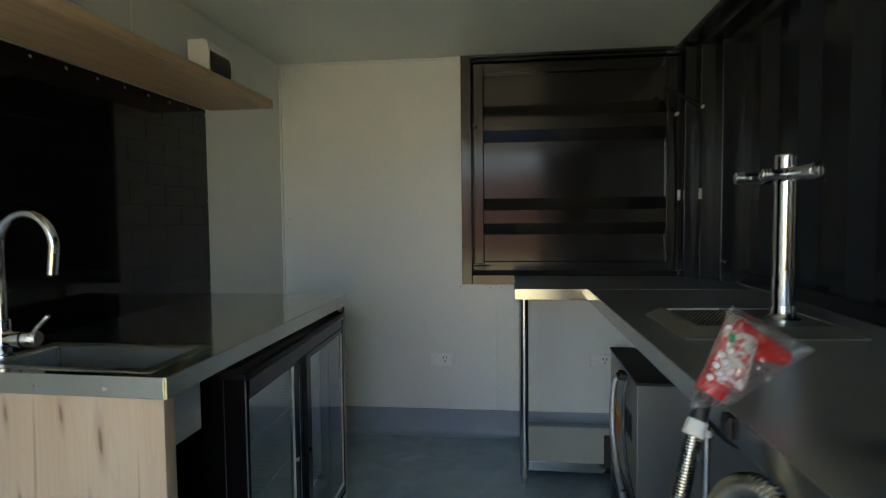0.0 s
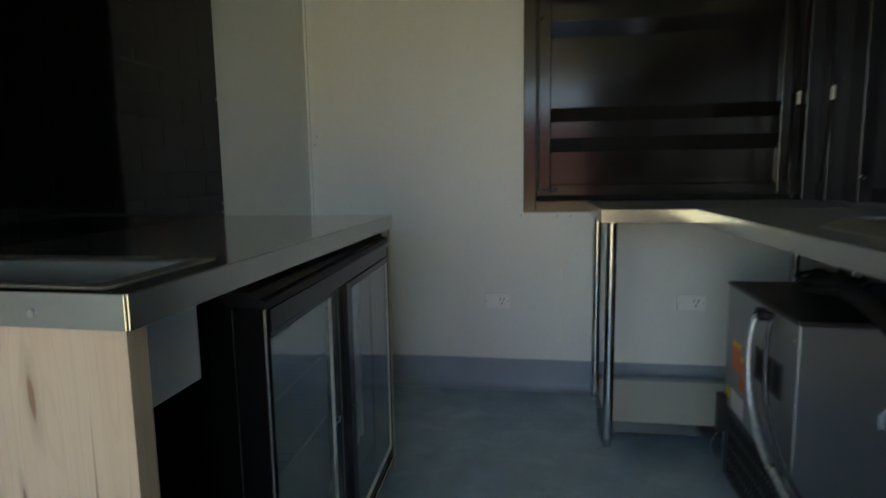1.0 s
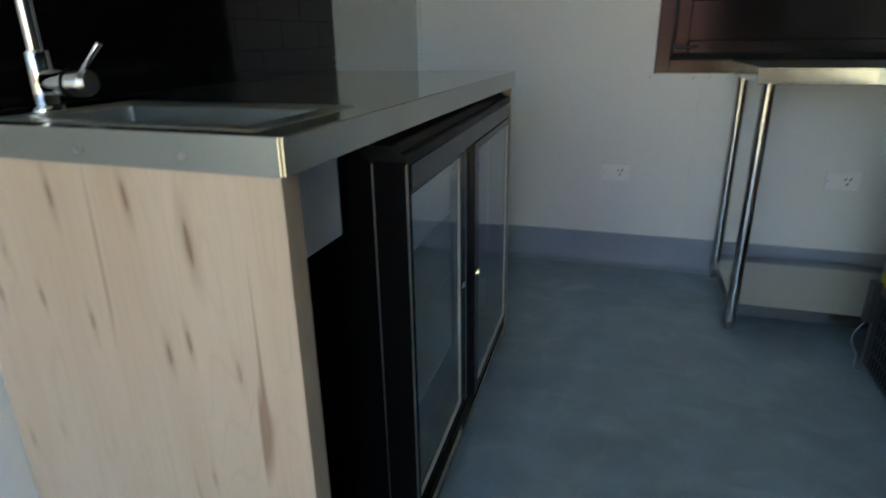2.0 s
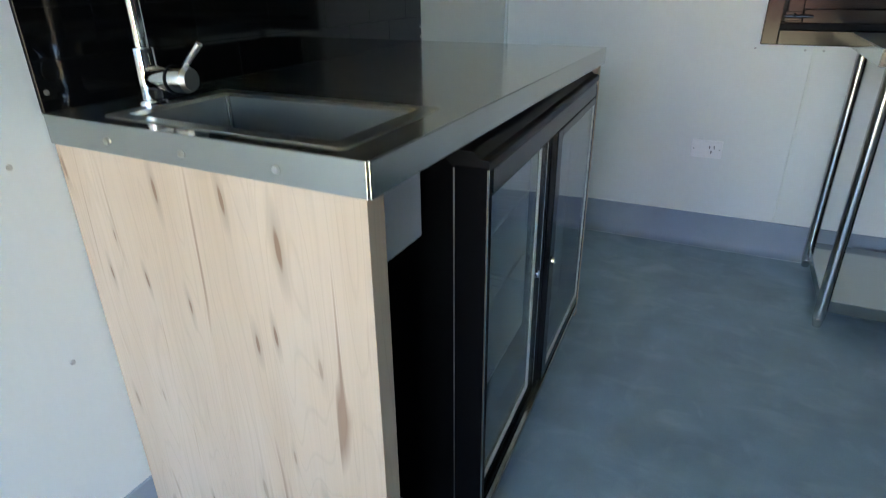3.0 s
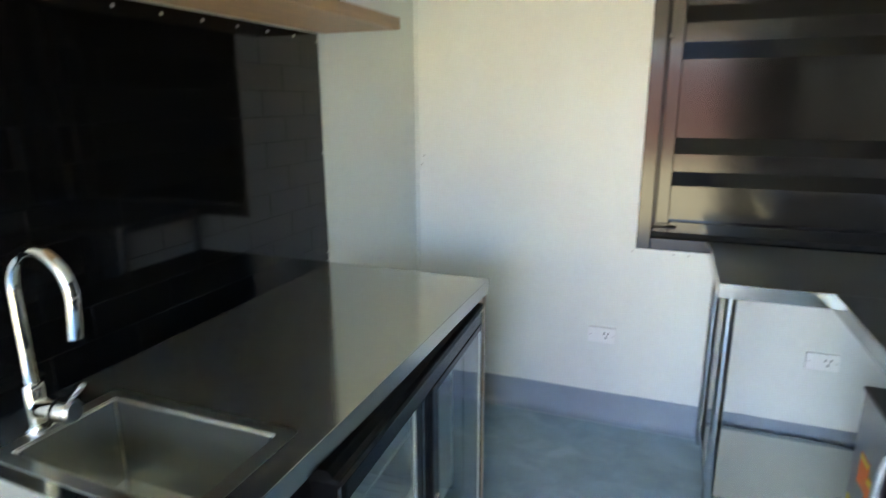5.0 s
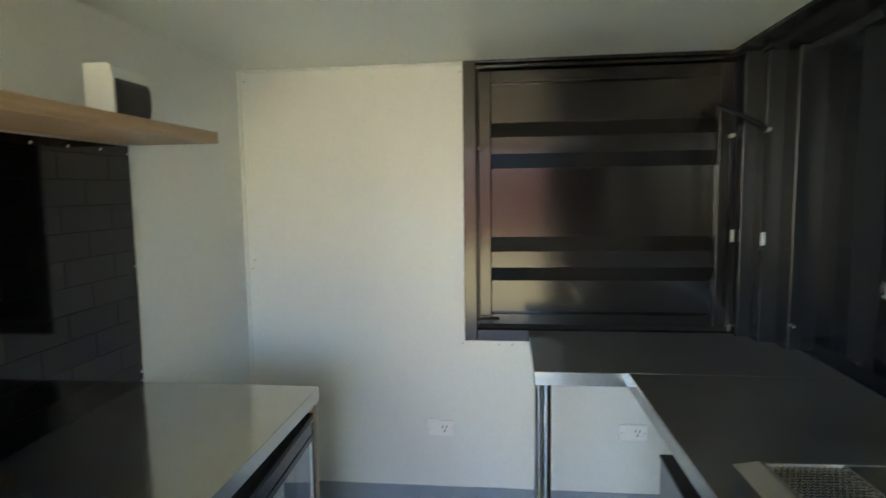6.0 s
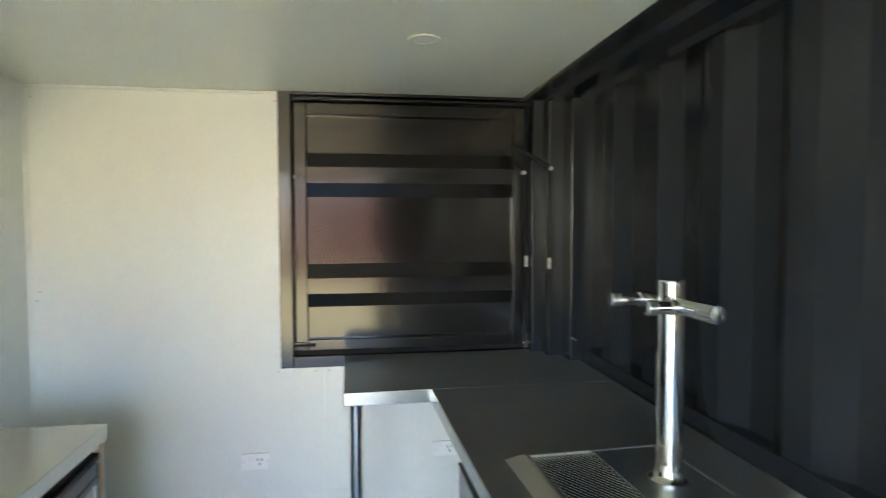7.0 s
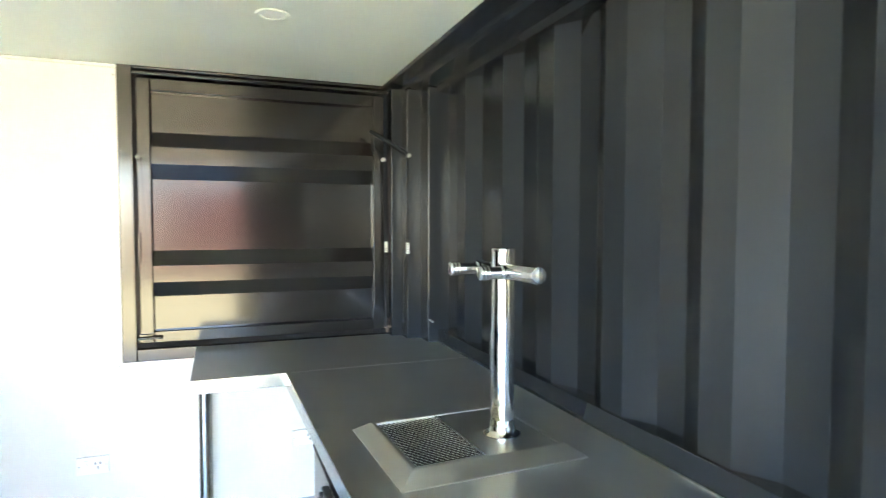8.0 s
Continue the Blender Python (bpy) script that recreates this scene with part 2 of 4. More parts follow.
BRICK_RED = material("red_painted_steel", (0.30, 0.11, 0.085), 0.6, vary=0.15, scale=1.0, fine=20, bump=0.1)
PANE = glass("clear_glass", (0.93, 0.985, 0.985), 0.0, 0.13)
FILM = glass("clear_film", (0.98, 0.98, 0.99), 0.06, 0.22, 0.035)
DARK_HOSE = material("dark_clear_hose", (0.055, 0.06, 0.068), 0.23, vary=0.2, scale=30, fine=200)
HOSE_CLEAR = material("braided_hose", (0.42, 0.44, 0.46), 0.34, 0.6, vary=0.3, scale=60, fine=300, bump=0.3)


# ---- building helpers ----
BASE = {}


def thing(name, x, y, z, label, category, group="", kind=""):
    ob = new(name)
    ob.location = (x, y, z)
    ob.empty_display_size = 0.05
    BASE[ob] = Vector((x, y, z))
    return tagged(ob, label, category, group, kind)


def part(name, bm, mat, parent=None, label="", smooth=False):
    """One mesh object under a thing or a part; the bmesh is in world metres."""
    base = BASE.get(parent, Vector((0, 0, 0)))
    bmesh.ops.translate(bm, verts=bm.verts, vec=-base)
    bmesh.ops.recalc_face_normals(bm, faces=bm.faces)
    me = bpy.data.meshes.new(name)
    bm.to_mesh(me)
    bm.free()
    for m in (mat if isinstance(mat, (list, tuple)) else [mat]):
        me.materials.append(m)
    if smooth:
        for p in me.polygons:
            p.use_smooth = True
        me.set_sharp_from_angle(angle=radians(35))
    ob = new(name, me)
    if parent:
        ob.parent = parent
    BASE[ob] = base
    return tagged(ob, label) if label else ob


def structure(name, bm, mat, label, category, smooth=False):
    return tagged(part(name, bm, mat, None, "", smooth), label, category, kind="structure")


def box(x0, x1, y0, y1, z0, z1, bevel=0.0, bm=None, segments=2):
    bm = bm or bmesh.new()
    made = bmesh.ops.create_cube(bm, size=1, matrix=Matrix.Translation(((x0 + x1) / 2, (y0 + y1) / 2, (z0 + z1) / 2)) @ Matrix.Diagonal((abs(x1 - x0), abs(y1 - y0), abs(z1 - z0), 1)))
    if bevel:
        es = {e for v in made["verts"] for e in v.link_edges}
        bmesh.ops.bevel(bm, geom=list(es), offset=bevel, segments=segments, affect="EDGES", profile=0.5)
    return bm


def rod(a, b, r, r2=None, sides=24, bm=None, bevel=0.0):
    bm = bm or bmesh.new()
    a, b = Vector(a), Vector(b)
    d = b - a
    m = Matrix.Translation((a + b) / 2) @ d.to_track_quat("Z", "Y").to_matrix().to_4x4()
    made = bmesh.ops.create_cone(bm, cap_ends=True, segments=sides, radius1=r, radius2=r if r2 is None else r2, depth=d.length, matrix=m)
    if bevel:
        caps = [e for e in {e for v in made["verts"] for e in v.link_edges} if any(len(f.verts) > 4 for f in e.link_faces)]
        bmesh.ops.bevel(bm, geom=caps, offset=bevel, segments=2, affect="EDGES", profile=0.5)
    return bm


def spline(points, steps=10):
    """Points along a smooth line through the given ones."""
    p = [Vector(q) for q in points]
    p = [2 * p[0] - p[1]] + p + [2 * p[-1] - p[-2]]
    out = []
    for i in range(1, len(p) - 2):
        for k in range(steps):
            t = k / steps
            a, b, c, d = p[i - 1], p[i], p[i + 1], p[i + 2]
            out.append(0.5 * (2 * b + (c - a) * t + (2 * a - 5 * b + 4 * c - d) * t * t + (3 * b - a - 3 * c + d) * t ** 3))
    return out + [p[-2]]


def tube(points, r, sides=14, bm=None, ribs=0.0, every=2):
    """A round tube along points; ribs: how far every other ring stands out (corrugated hose)."""
    bm = bm or bmesh.new()
    rings, up = [], None
    for i, p in enumerate(points):
        d = (points[min(i + 1, len(points) - 1)] - points[max(i - 1, 0)]).normalized()
        if up is None:
            up = d.orthogonal().normalized()
        up = (up - d * up.dot(d)).normalized()
        side = d.cross(up)
        rr = r + (ribs if i % every == 0 else 0)
        rings.append([bm.verts.new(p + rr * (math.cos(2 * math.pi * k / sides) * up + math.sin(2 * math.pi * k / sides) * side)) for k in range(sides)])
    for a, b in zip(rings, rings[1:]):
        for k in range(sides):
            bm.faces.new((a[k], a[(k + 1) % sides], b[(k + 1) % sides], b[k]))
    bm.faces.new(rings[0])
    bm.faces.new(rings[-1])
    return bm


def flexible(points, r, deep=0.0026, pitch=0.0052, sides=14):
    """A corrugated metal hose: even rounded ribs along a smooth line."""
    line = spline(points, 30)
    far = [0.0]
    for a, b in zip(line, line[1:]):
        far.append(far[-1] + (b - a).length)
    n = int(far[-1] / (pitch / 4))
    spine, k = [], 0
    for i in range(n + 1):
        d = far[-1] * i / n
        while k < len(far) - 2 and far[k + 1] < d:
            k += 1
        spine.append(line[k].lerp(line[k + 1], (d - far[k]) / max(far[k + 1] - far[k], 1e-9)))
    return tube(spine, r, sides, ribs=deep, every=4)


def prism(profile, axis, lo, hi, bm=None):
    """A closed outline swept straight along an axis. profile: pairs in the two other axes, in order."""
    bm = bm or bmesh.new()

    def put(p, v):
        q = list(p)
        q.insert(axis, v)
        return bm.verts.new(q)

    a, b = [put(p, lo) for p in profile], [put(p, hi) for p in profile]
    n = len(profile)
    for i in range(n):
        bm.faces.new((a[i], a[(i + 1) % n], b[(i + 1) % n], b[i]))
    bm.faces.new(a)
    bm.faces.new(b)
    return bm


def screws(parent, places, axis, r=0.0045, depth=0.003, mat=None):
    """Round screw heads, each a part, facing along an axis."""
    first = None
    for p in places:
        if first is None:
            q = Vector(p)
            d = Vector((0, 0, 0))
            d[abs(axis) - 1] = depth * (1 if axis > 0 else -1)
            first = part("screw", rod(q, q + d, r, r * 0.8, 10), mat or SCREW, parent)
            start = q
        else:
            o = first.copy()
            scene.collection.objects.link(o)
            o.location = first.location + (Vector(p) - start)


# ---- structure ----
CEIL = 2.090
X_R, Y_B = 2.36, -4.6
DOOR_X0, DOOR_X1, DOOR_Z = 0.02, 1.66, 2.06

floor = structure("floor", box(-0.06, 2.5, Y_B, 0.06, -0.12, 0.0), VINYL, "grey-blue mottled vinyl floor sheet, slightly worn", "floor")
def rising(bm):
    """The ceiling climbs slightly towards the ribbed wall."""
    for v in bm.verts:
        v.co.z += 0.0055 * v.co.x
    return bm


structure("ceiling", rising(box(-0.06, 2.172, Y_B, 0.06, CEIL - 0.002, CEIL + 0.06)), CEILING_PANEL, "white glossy insulated ceiling panels", "ceiling")
structure("wall_west", box(-0.06, 0.0, Y_B, 0.06, 0.0, CEIL), WHITE_PANEL, "white insulated wall panel behind the sink bench", "wall")
bm = box(0.0, 1.06, 0.0, 0.06, 0.0, CEIL + 0.015)
box(1.06, 2.40, 0.0, 0.06, 0.0, 0.87, bm=bm)
structure("wall_north", bm, WHITE_PANEL, "white insulated end wall around a dark serving hatch", "wall")
bm = box(-0.06, DOOR_X0, Y_B - 0.06, Y_B, 0.0, CEIL)
box(DOOR_X1, 2.5, Y_B - 0.06, Y_B, 0.0, CEIL, bm=bm)
box(DOOR_X0, DOOR_X1, Y_B - 0.06, Y_B, DOOR_Z, CEIL, bm=bm)
structure("wall_south", bm, GREY_PAINT, "charcoal steel end wall with a wide open doorway", "wall")
# outer shell over the lining
structure("roof", box(-0.1, 2.5, Y_B - 0.06, 0.12, CEIL + 0.12, CEIL + 0.16), GREY_PAINT, "charcoal steel roof sheet over the ceiling", "roof")
structure("wall_west_shell", box(-0.10, -0.065, Y_B - 0.06, 0.11, -0.12, CEIL + 0.12), GREY_PAINT, "charcoal steel side of the container", "wall")
structure("wall_end_shell", box(1.06, 2.5, 0.075, 0.11, 0.0, CEIL + 0.12), GREY_PAINT, "charcoal steel end of the container", "wall")


def corrugated(y_near, y_far, z0, z1):
    """Trapezoid ribs along y at the east wall, with thickness."""
    pitch, flat, slope, deep = 0.337, 0.087, 0.082, 0.040
    pts, y = [], -1.813 + 6 * pitch
    while y > y_near - pitch:
        for dy, dx in ((0, 0), (flat, 0), (flat + slope, deep), (2 * flat + slope, deep)):
            yy = y - dy
            if y_near <= yy <= y_far:
                pts.append((X_R + dx, yy))
        y -= pitch
    pts = [(pts[0][0], y_far)] + pts + [(pts[-1][0], y_near)]
    outline = pts + [(x + 0.012, y) for x, y in reversed(pts)]
    return prism(outline, 2, z0, z1)


structure("wall_east", corrugated(Y_B, -0.26, 0.86, 2.06), GREY_PAINT, "charcoal corrugated steel side wall with deep vertical ribs", "wall")
structure("wall_east_lower", box(X_R + 0.02, X_R + 0.08, Y_B, 0.0, 0.0, 0.86), GREY_PAINT, "charcoal steel side wall under the bench", "wall")
bm = box(X_R - 0.012, X_R + 0.07, Y_B, -0.271, 0.885, 0.955, 0.002)
structure("trim_sill", bm, GREY_PAINT, "charcoal steel sill along the foot of the ribs", "trim")
bm = prism([(2.16, CEIL + 0.05), (2.16, 2.099), (2.168, 2.090), (2.235, 2.084), (2.24, 2.070), (2.25, 2.060), (2.335, 2.052), (2.345, 2.030), (2.42, 2.024), (2.44, 2.05), (2.44, CEIL + 0.11), (2.2, CEIL + 0.11)], 1, Y_B, 0.0)
structure("trim_top_rail", bm, GREY_PAINT, "charcoal rolled steel top rail between ceiling and ribs", "trim")
bm = box(2.185, 2.45, -0.07, 0.02, 0.88, 2.075, 0.004)
box(2.235, 2.45, -0.16, -0.07, 0.88, 2.06, 0.004, bm=bm)
box(2.30, 2.45, -0.27, -0.16, 0.88, 2.05, 0.004, bm=bm)
structure("trim_corner_post", bm, GREY_PAINT, "charcoal steel corner post stepped beside the hatch", "trim")
post_bolts = thing("post_bolt", 2.31, -0.27, 0.99, "small zinc bolt head low on the corner post", "bolt")
screws(post_bolts, [(2.308, -0.270, 1.000), (2.320, -0.270, 0.992)], -2, 0.005, 0.006)
# vinyl cove skirting with a curved foot
cove = [(-0.0, 0.0), (-0.035, 0.0), (-0.022, 0.004), (-0.012, 0.012), (-0.006, 0.024), (-0.004, 0.04), (-0.004, 0.143), (0.0, 0.146)]
structure("baseboard", prism([(y, z) for y, z in cove], 0, 0.0, 2.36), VINYL_COVE, "grey-blue coved vinyl skirting along the end wall", "skirting", True)
structure("baseboard_side", prism([(-y, z) for y, z in cove], 1, Y_B, -0.03), VINYL_COVE, "grey-blue coved vinyl skirting along the side wall", "skirting", True)
structure("trim_cove_seam", box(0.0, 2.36, -0.039, -0.0345, 0.0002, 0.0016), COVE_SEAM, "pale weld bead where skirting meets floor", "trim")
bm = box(0.0, 1.06, -0.0025, 0.001, 0.146, 0.152)
structure("trim_cove_cap", bm, WHITE_PLASTIC, "thin white capping strip above the skirting", "trim")
bm = box(1.212, 1.222, -0.007, 0.002, 0.15, 0.845, 0.001)
structure("trim_joint_strip", bm, WHITE_PLASTIC, "white panel joint strip under the hatch", "trim")
bm = box(0.0, 0.012, -0.012, 0.0, 0.0, CEIL, 0.001)
structure("trim_corner_angle", bm, WHITE_PANEL, "white corner angle where two wall panels meet", "trim")
structure("trim_wall_joint", box(-0.001, 0.003, -1.292, -1.282, 1.735, CEIL), WHITE_PLASTIC, "thin white joint strip between wall panels", "trim")
structure("trim_ceiling_north", box(0.0, 1.03, -0.012, 0.0, CEIL - 0.012, CEIL, 0.002), WHITE_PANEL, "white trim where end wall meets ceiling", "trim")

# ---- outside the doorway ----
bm = bmesh.new()
bmesh.ops.create_grid(bm, x_segments=20, y_segments=20, size=400, matrix=Matrix.Translation((0, 0, -0.14)))
structure("ground", bm, GROUND, "dry sunlit yard ground outside the doorway", "ground")
shed = thing("red_shed", 0.8, -15.0, -0.14, "plain red painted steel shed across the yard", "shed")
part("wall", box(-0.8, 3.2, -18.0, -15.0, -0.14, 2.7), BRICK_RED, shed)
part("roof", box(-0.9, 3.3, -18.1, -14.9, 2.7, 2.78), GREY_PAINT, shed)


# ---- serving hatch in the end wall ----
def serving_hatch():
    h = thing("serving_hatch", 1.6, 0.0, 0.85, "closed gloss charcoal steel serving hatch with horizontal grooves", "hatch")
    part("jamb", box(1.030, 1.086, -0.010, 0.075, 0.85, 2.0955, 0.003), HATCH_PAINT, h)
    part("sill", box(1.086, 2.20, -0.010, 0.075, 0.85, 0.903, 0.003), HATCH_PAINT, h)
    part("head", box(1.086, 2.185, -0.010, 0.075, 2.0813, 2.0975, 0.002), HATCH_PAINT, h)
    part("head_rail", box(1.086, 2.185, -0.004, 0.07, 2.0601, 2.0752, 0.003), HATCH_PAINT, h)
    # moving leaf
    y0 = 0.004
    part("leaf_stile", box(1.098, 1.152, y0, 0.05, 0.925, 2.0500, 0.004), HATCH_PAINT, h)
    part("leaf_stile", box(2.115, 2.168, y0, 0.05, 0.925, 2.0500, 0.004), HATCH_PAINT, h)
    part("leaf_rail", box(1.1525, 2.1145, y0, 0.05, 1.9954, 2.0500, 0.004), HATCH_PAINT, h)
    part("leaf_rail", box(1.1525, 2.1145, y0, 0.05, 0.925, 0.976, 0.004), HATCH_PAINT, h)
    # one sheet pressed with two proud ribs whose sloping sides catch floor and ceiling
    yb, yp = y0 + 0.028, y0 + 0.004
    line = [(yb, 0.976), (yb, 1.1202), (yp, 1.1849), (yp, 1.2557), (yb, 1.3215), (yb, 1.6250), (yp, 1.6908), (yp, 1.7626), (yb, 1.8284), (yb, 1.9954)]
    part("ribbed_sheet", prism(line + [(y + 0.006, z) for y, z in reversed(line)], 0, 1.1525, 2.1145), HATCH_PAINT, h)
    for za, zb in ((1.1202, 1.1207), (1.3210, 1.3215), (1.6250, 1.6255), (1.8279, 1.8284)):
        part("weld_line", box(1.1525, 2.1145, yb - 0.0012, yb - 0.0002, za, zb + 0.0012), HATCH_PAINT, h)
    # Black strip put in for the shaded gap under the leaf.
    part("gap_strip", box(1.0865, 2.18, 0.012, 0.06, 0.9035, 0.9245, 0.002), RUBBER, h)
    # swing latch on the stile
    part("latch_bar", prism([(1.099, 1.70), (1.112, 1.70), (1.128, 1.40), (1.118, 1.395)], 1, -0.006, 0.003), HATCH_PAINT, h)
    part("latch_pivot", rod((1.104, 0.006, 1.715), (1.104, -0.016, 1.715), 0.012, bevel=0.002), HATCH_PAINT, h)
    part("latch_hook", box(1.098, 1.108, -0.014, 0.003, 1.27, 1.40, 0.002), HATCH_PAINT, h)
    b = part("bolt_plate", box(1.094, 1.145, -0.004, 0.0035, 0.934, 0.966, 0.002), HATCH_PAINT, h, "painted barrel bolt")
    part("barrel", rod((1.09, -0.012, 0.950), (1.185, -0.012, 0.950), 0.006, bevel=0.001), HATCH_PAINT, b)
    part("bolt_knob", rod((1.125, -0.012, 0.950), (1.125, -0.030, 0.958), 0.004), HATCH_PAINT, b)
    part("stop_bolt", rod((1.603, 0.018, 1.18), (1.603, 0.008, 1.18), 0.006, sides=12), HATCH_PAINT, h)
    return h


serving_hatch()


def gas_strut(x, y, z_top, z_bot, lean, arm):
    s = thing("gas_strut", x, y, z_bot, "thin black gas strut with a pale label beside the hatch", "gas strut", "hatch struts")
    part("cylinder", rod((x, y, z_bot + 0.30), (x + lean, y, z_bot), 0.0075, bevel=0.002), BLACK_SATIN, s)
    part("piston", rod((x - lean * 0.6, y, z_top), (x, y, z_bot + 0.30), 0.0035), BLACK_SATIN, s)
    part("label", box(x - 0.006, x + 0.009, y - 0.012, y - 0.009, 1.300, 1.350, 0.001), WHITE_PLASTIC, s, "small pale printed label")
    for k in range(4):
        part("print_bar", box(x - 0.005, x + 0.008, y - 0.0132, y - 0.0119, 1.307 + k * 0.011, 1.3095 + k * 0.011), BLACK_PLASTIC, s)
    part("end_ball", rod((x - lean * 0.6, y - 0.012, z_top), (x - lean * 0.6, y + 0.012, z_top), 0.009, sides=12), SCREW, s)
    if arm:
        top = Vector((x - lean * 0.6, y - 0.004, z_top))
        part("arm", tube([top + Vector((-0.155, 0.10, 0.115)), top + Vector((-0.08, 0.05, 0.062)), top], 0.0110, 8), GREY_PAINT, s, "painted lifting arm")


gas_strut(2.168, -0.018, 1.745, 0.98, 0.016, False)
gas_strut(2.229, -0.172, 1.752, 0.98, -0.012, True)


# ---- outlets and lamp ----
def outlet(x0, x1, z0, z1):
    o = thing("power_outlet", (x0 + x1) / 2, 0.0, z0, "white double power outlet plate on the end wall", "power outlet", "power outlets")
    plate = part("plate", box(x0, x1, -0.013, 0.0, z0, z1, 0.003), OUTLET_WHITE, o)
    zc, w = (z0 + z1) / 2, x1 - x0
    part("switch", box(x0 + 0.025, x0 + 0.041, -0.0165, -0.012, zc + 0.002, zc + 0.024, 0.002), OUTLET_WHITE, o)
    for dx, dz in ((-0.009, 0.009), (0.009, 0.009), (0.0, -0.011)):
        x = x0 + 0.66 * w + dx
        part("socket_slot", box(x - 0.0018, x + 0.0018, -0.0142, -0.0129, zc + dz - 0.006, zc + dz + 0.006), BLACK_PLASTIC, o)
    screws(o, [(x0 + 0.01, -0.013, zc), (x1 - 0.01, -0.013, zc)], -2, 0.003, 0.001)


outlet(0.852, 0.972, 0.394, 0.468)
outlet(1.722, 1.842, 0.402, 0.474)

screw_rows = [(1.018, 0.0, 0.835), (1.185, 0.0, 0.832), (1.245, 0.0, 0.832), (1.018, 0.0, 2.05), (0.028, 0.0, 2.04), (0.028, 0.0, 1.18), (0.04, 0.0, 1.22)]
wall_fix = thing("wall_rivets", 1.0, 0.0, 0.83, "small grey rivet heads along the wall panel edges", "rivet")
screws(wall_fix, screw_rows, -2, 0.0045, 0.002, SCREW)
side_fix = thing("panel_screws", 0.0, -2.16, 0.6, "small zinc screws fixing the side wall panel", "screw")
screws(side_fix, [(0.0, -2.159, 0.832), (0.0, -2.16, 0.48), (0.0, -2.16, 1.20), (0.0, -2.16, 1.56)], 1, 0.005, 0.002)


# ---- sink bench ----
BX, BY0, BY1, BZ = 0.607, -2.112, -0.812, 0.90


def bench_top_with_hole(x0, x1, y0, y1, z, hx0, hx1, hy0, hy1):
    """Folded sheet top with turned-down edges and a rectangular cut-out."""
    bm = box(x0, hx0, y0, y1, z - 0.003, z)
    box(hx1, x1, y0, y1, z - 0.003, z, bm=bm)
    box(hx0, hx1, y0, hy0, z - 0.003, z, bm=bm)
    box(hx0, hx1, hy1, y1, z - 0.003, z, bm=bm)
    bmesh.ops.remove_doubles(bm, verts=bm.verts, dist=1e-5)
    return bm


def skewed(bm):
    """The near end of the bench runs 2 cm out of square to the wall."""
    for v in bm.verts:
        if v.co.y < -2.02:
            v.co.y += 0.022 * (BX - v.co.x) / BX
    return bm


bench = thing("sink_bench", 0.3, -1.46, 0.0, "stainless bench with oak-look end panels and an inset sink", "bench")
SX0, SX1, SY0, SY1 = 0.138, 0.525, -2.060, -1.842
part("worktop", skewed(bench_top_with_hole(0.001, BX, BY0, BY1, BZ, SX0, SX1, SY0, SY1)), STEEL_TOP, bench, "brushed stainless worktop")
part("front_fold", box(BX - 0.002, BX + 0.002, BY0, BY1, BZ - 0.046, BZ, 0.0015), STEEL, bench)
part("end_fold", skewed(box(0.006, BX - 0.002, BY0 - 0.002, BY0 + 0.002, BZ - 0.046, BZ, 0.0015)), STEEL, bench)
part("end_fold", box(0.006, BX - 0.002, BY1 - 0.002, BY1 + 0.002, BZ - 0.046, BZ, 0.0015), STEEL, bench)
part("end_panel", skewed(box(0.004, 0.599, -2.108, -2.070, 0.002, BZ - 0.0035, 0.0012)), OAK_BOARD, bench, "oak-look laminate end panel with dark splits")
part("end_panel", box(0.004, 0.599, -0.846, -0.816, 0.002, BZ - 0.0035, 0.0012), OAK_BOARD, bench, "oak-look laminate end panel with dark splits")
part("back_rail", box(0.002, 0.02, -2.03, -0.848, 0.55, BZ - 0.004), BLACK_METAL, bench)
part("top_rail", box(0.53, 0.55, -1.80, -0.838, 0.845, BZ - 0.004), OAK_BOARD, bench)
screws(bench, [(x, BY0 - 0.002 + 0.022 * (BX - x) / BX, 0.873) for x in (0.150, 0.305, 0.471)], -2, 0.006, 0.003)
part("service_board", box(0.535, 0.545, -2.0695, -1.872, 0.705, BZ - 0.0035, 0.003), OFF_WHITE, bench, "white board with a rounded corner beside the end panel")

# sink: rim and bowl with rounded corners
sink = thing("sink", 0.33, -1.955, 0.696, "stainless rectangular sink with sloping sides set into the bench", "sink")


def ring(cx, cy, hx, hy, r, z, n=5):
    pts = []
    for sx, sy, a0 in ((1, 1, 0), (-1, 1, 90), (-1, -1, 180), (1, -1, 270)):
        for k in range(n + 1):
            a = radians(a0 + 90 * k / n)
            pts.append((cx + sx * (hx - r) + r * math.cos(a), cy + sy * (hy - r) + r * math.sin(a), z))
    return pts


def lofted(rings, cap_last=True):
    bm = bmesh.new()
    rows = [[bm.verts.new(p) for p in r] for r in rings]
    n = len(rows[0])
    for a, b in zip(rows, rows[1:]):
        for k in range(n):
            bm.faces.new((a[k], a[(k + 1) % n], b[(k + 1) % n], b[k]))
    if cap_last:
        bm.faces.new(rows[-1])
    return bm


cx, cy, hx, hy = (SX0 + SX1) / 2, (SY0 + SY1) / 2, (SX1 - SX0) / 2, (SY1 - SY0) / 2
part("rim", skewed(lofted([ring(cx, cy, hx + 0.031, hy + 0.026, 0.012, BZ + 0.0004), ring(cx, cy, hx + 0.030, hy + 0.025, 0.012, BZ + 0.0018), ring(cx, cy, hx + 0.002, hy + 0.002, 0.007, BZ + 0.0018), ring(cx, cy, hx - 0.003, hy - 0.003, 0.006, BZ - 0.004)], False)), SINK_STEEL, sink, smooth=True)


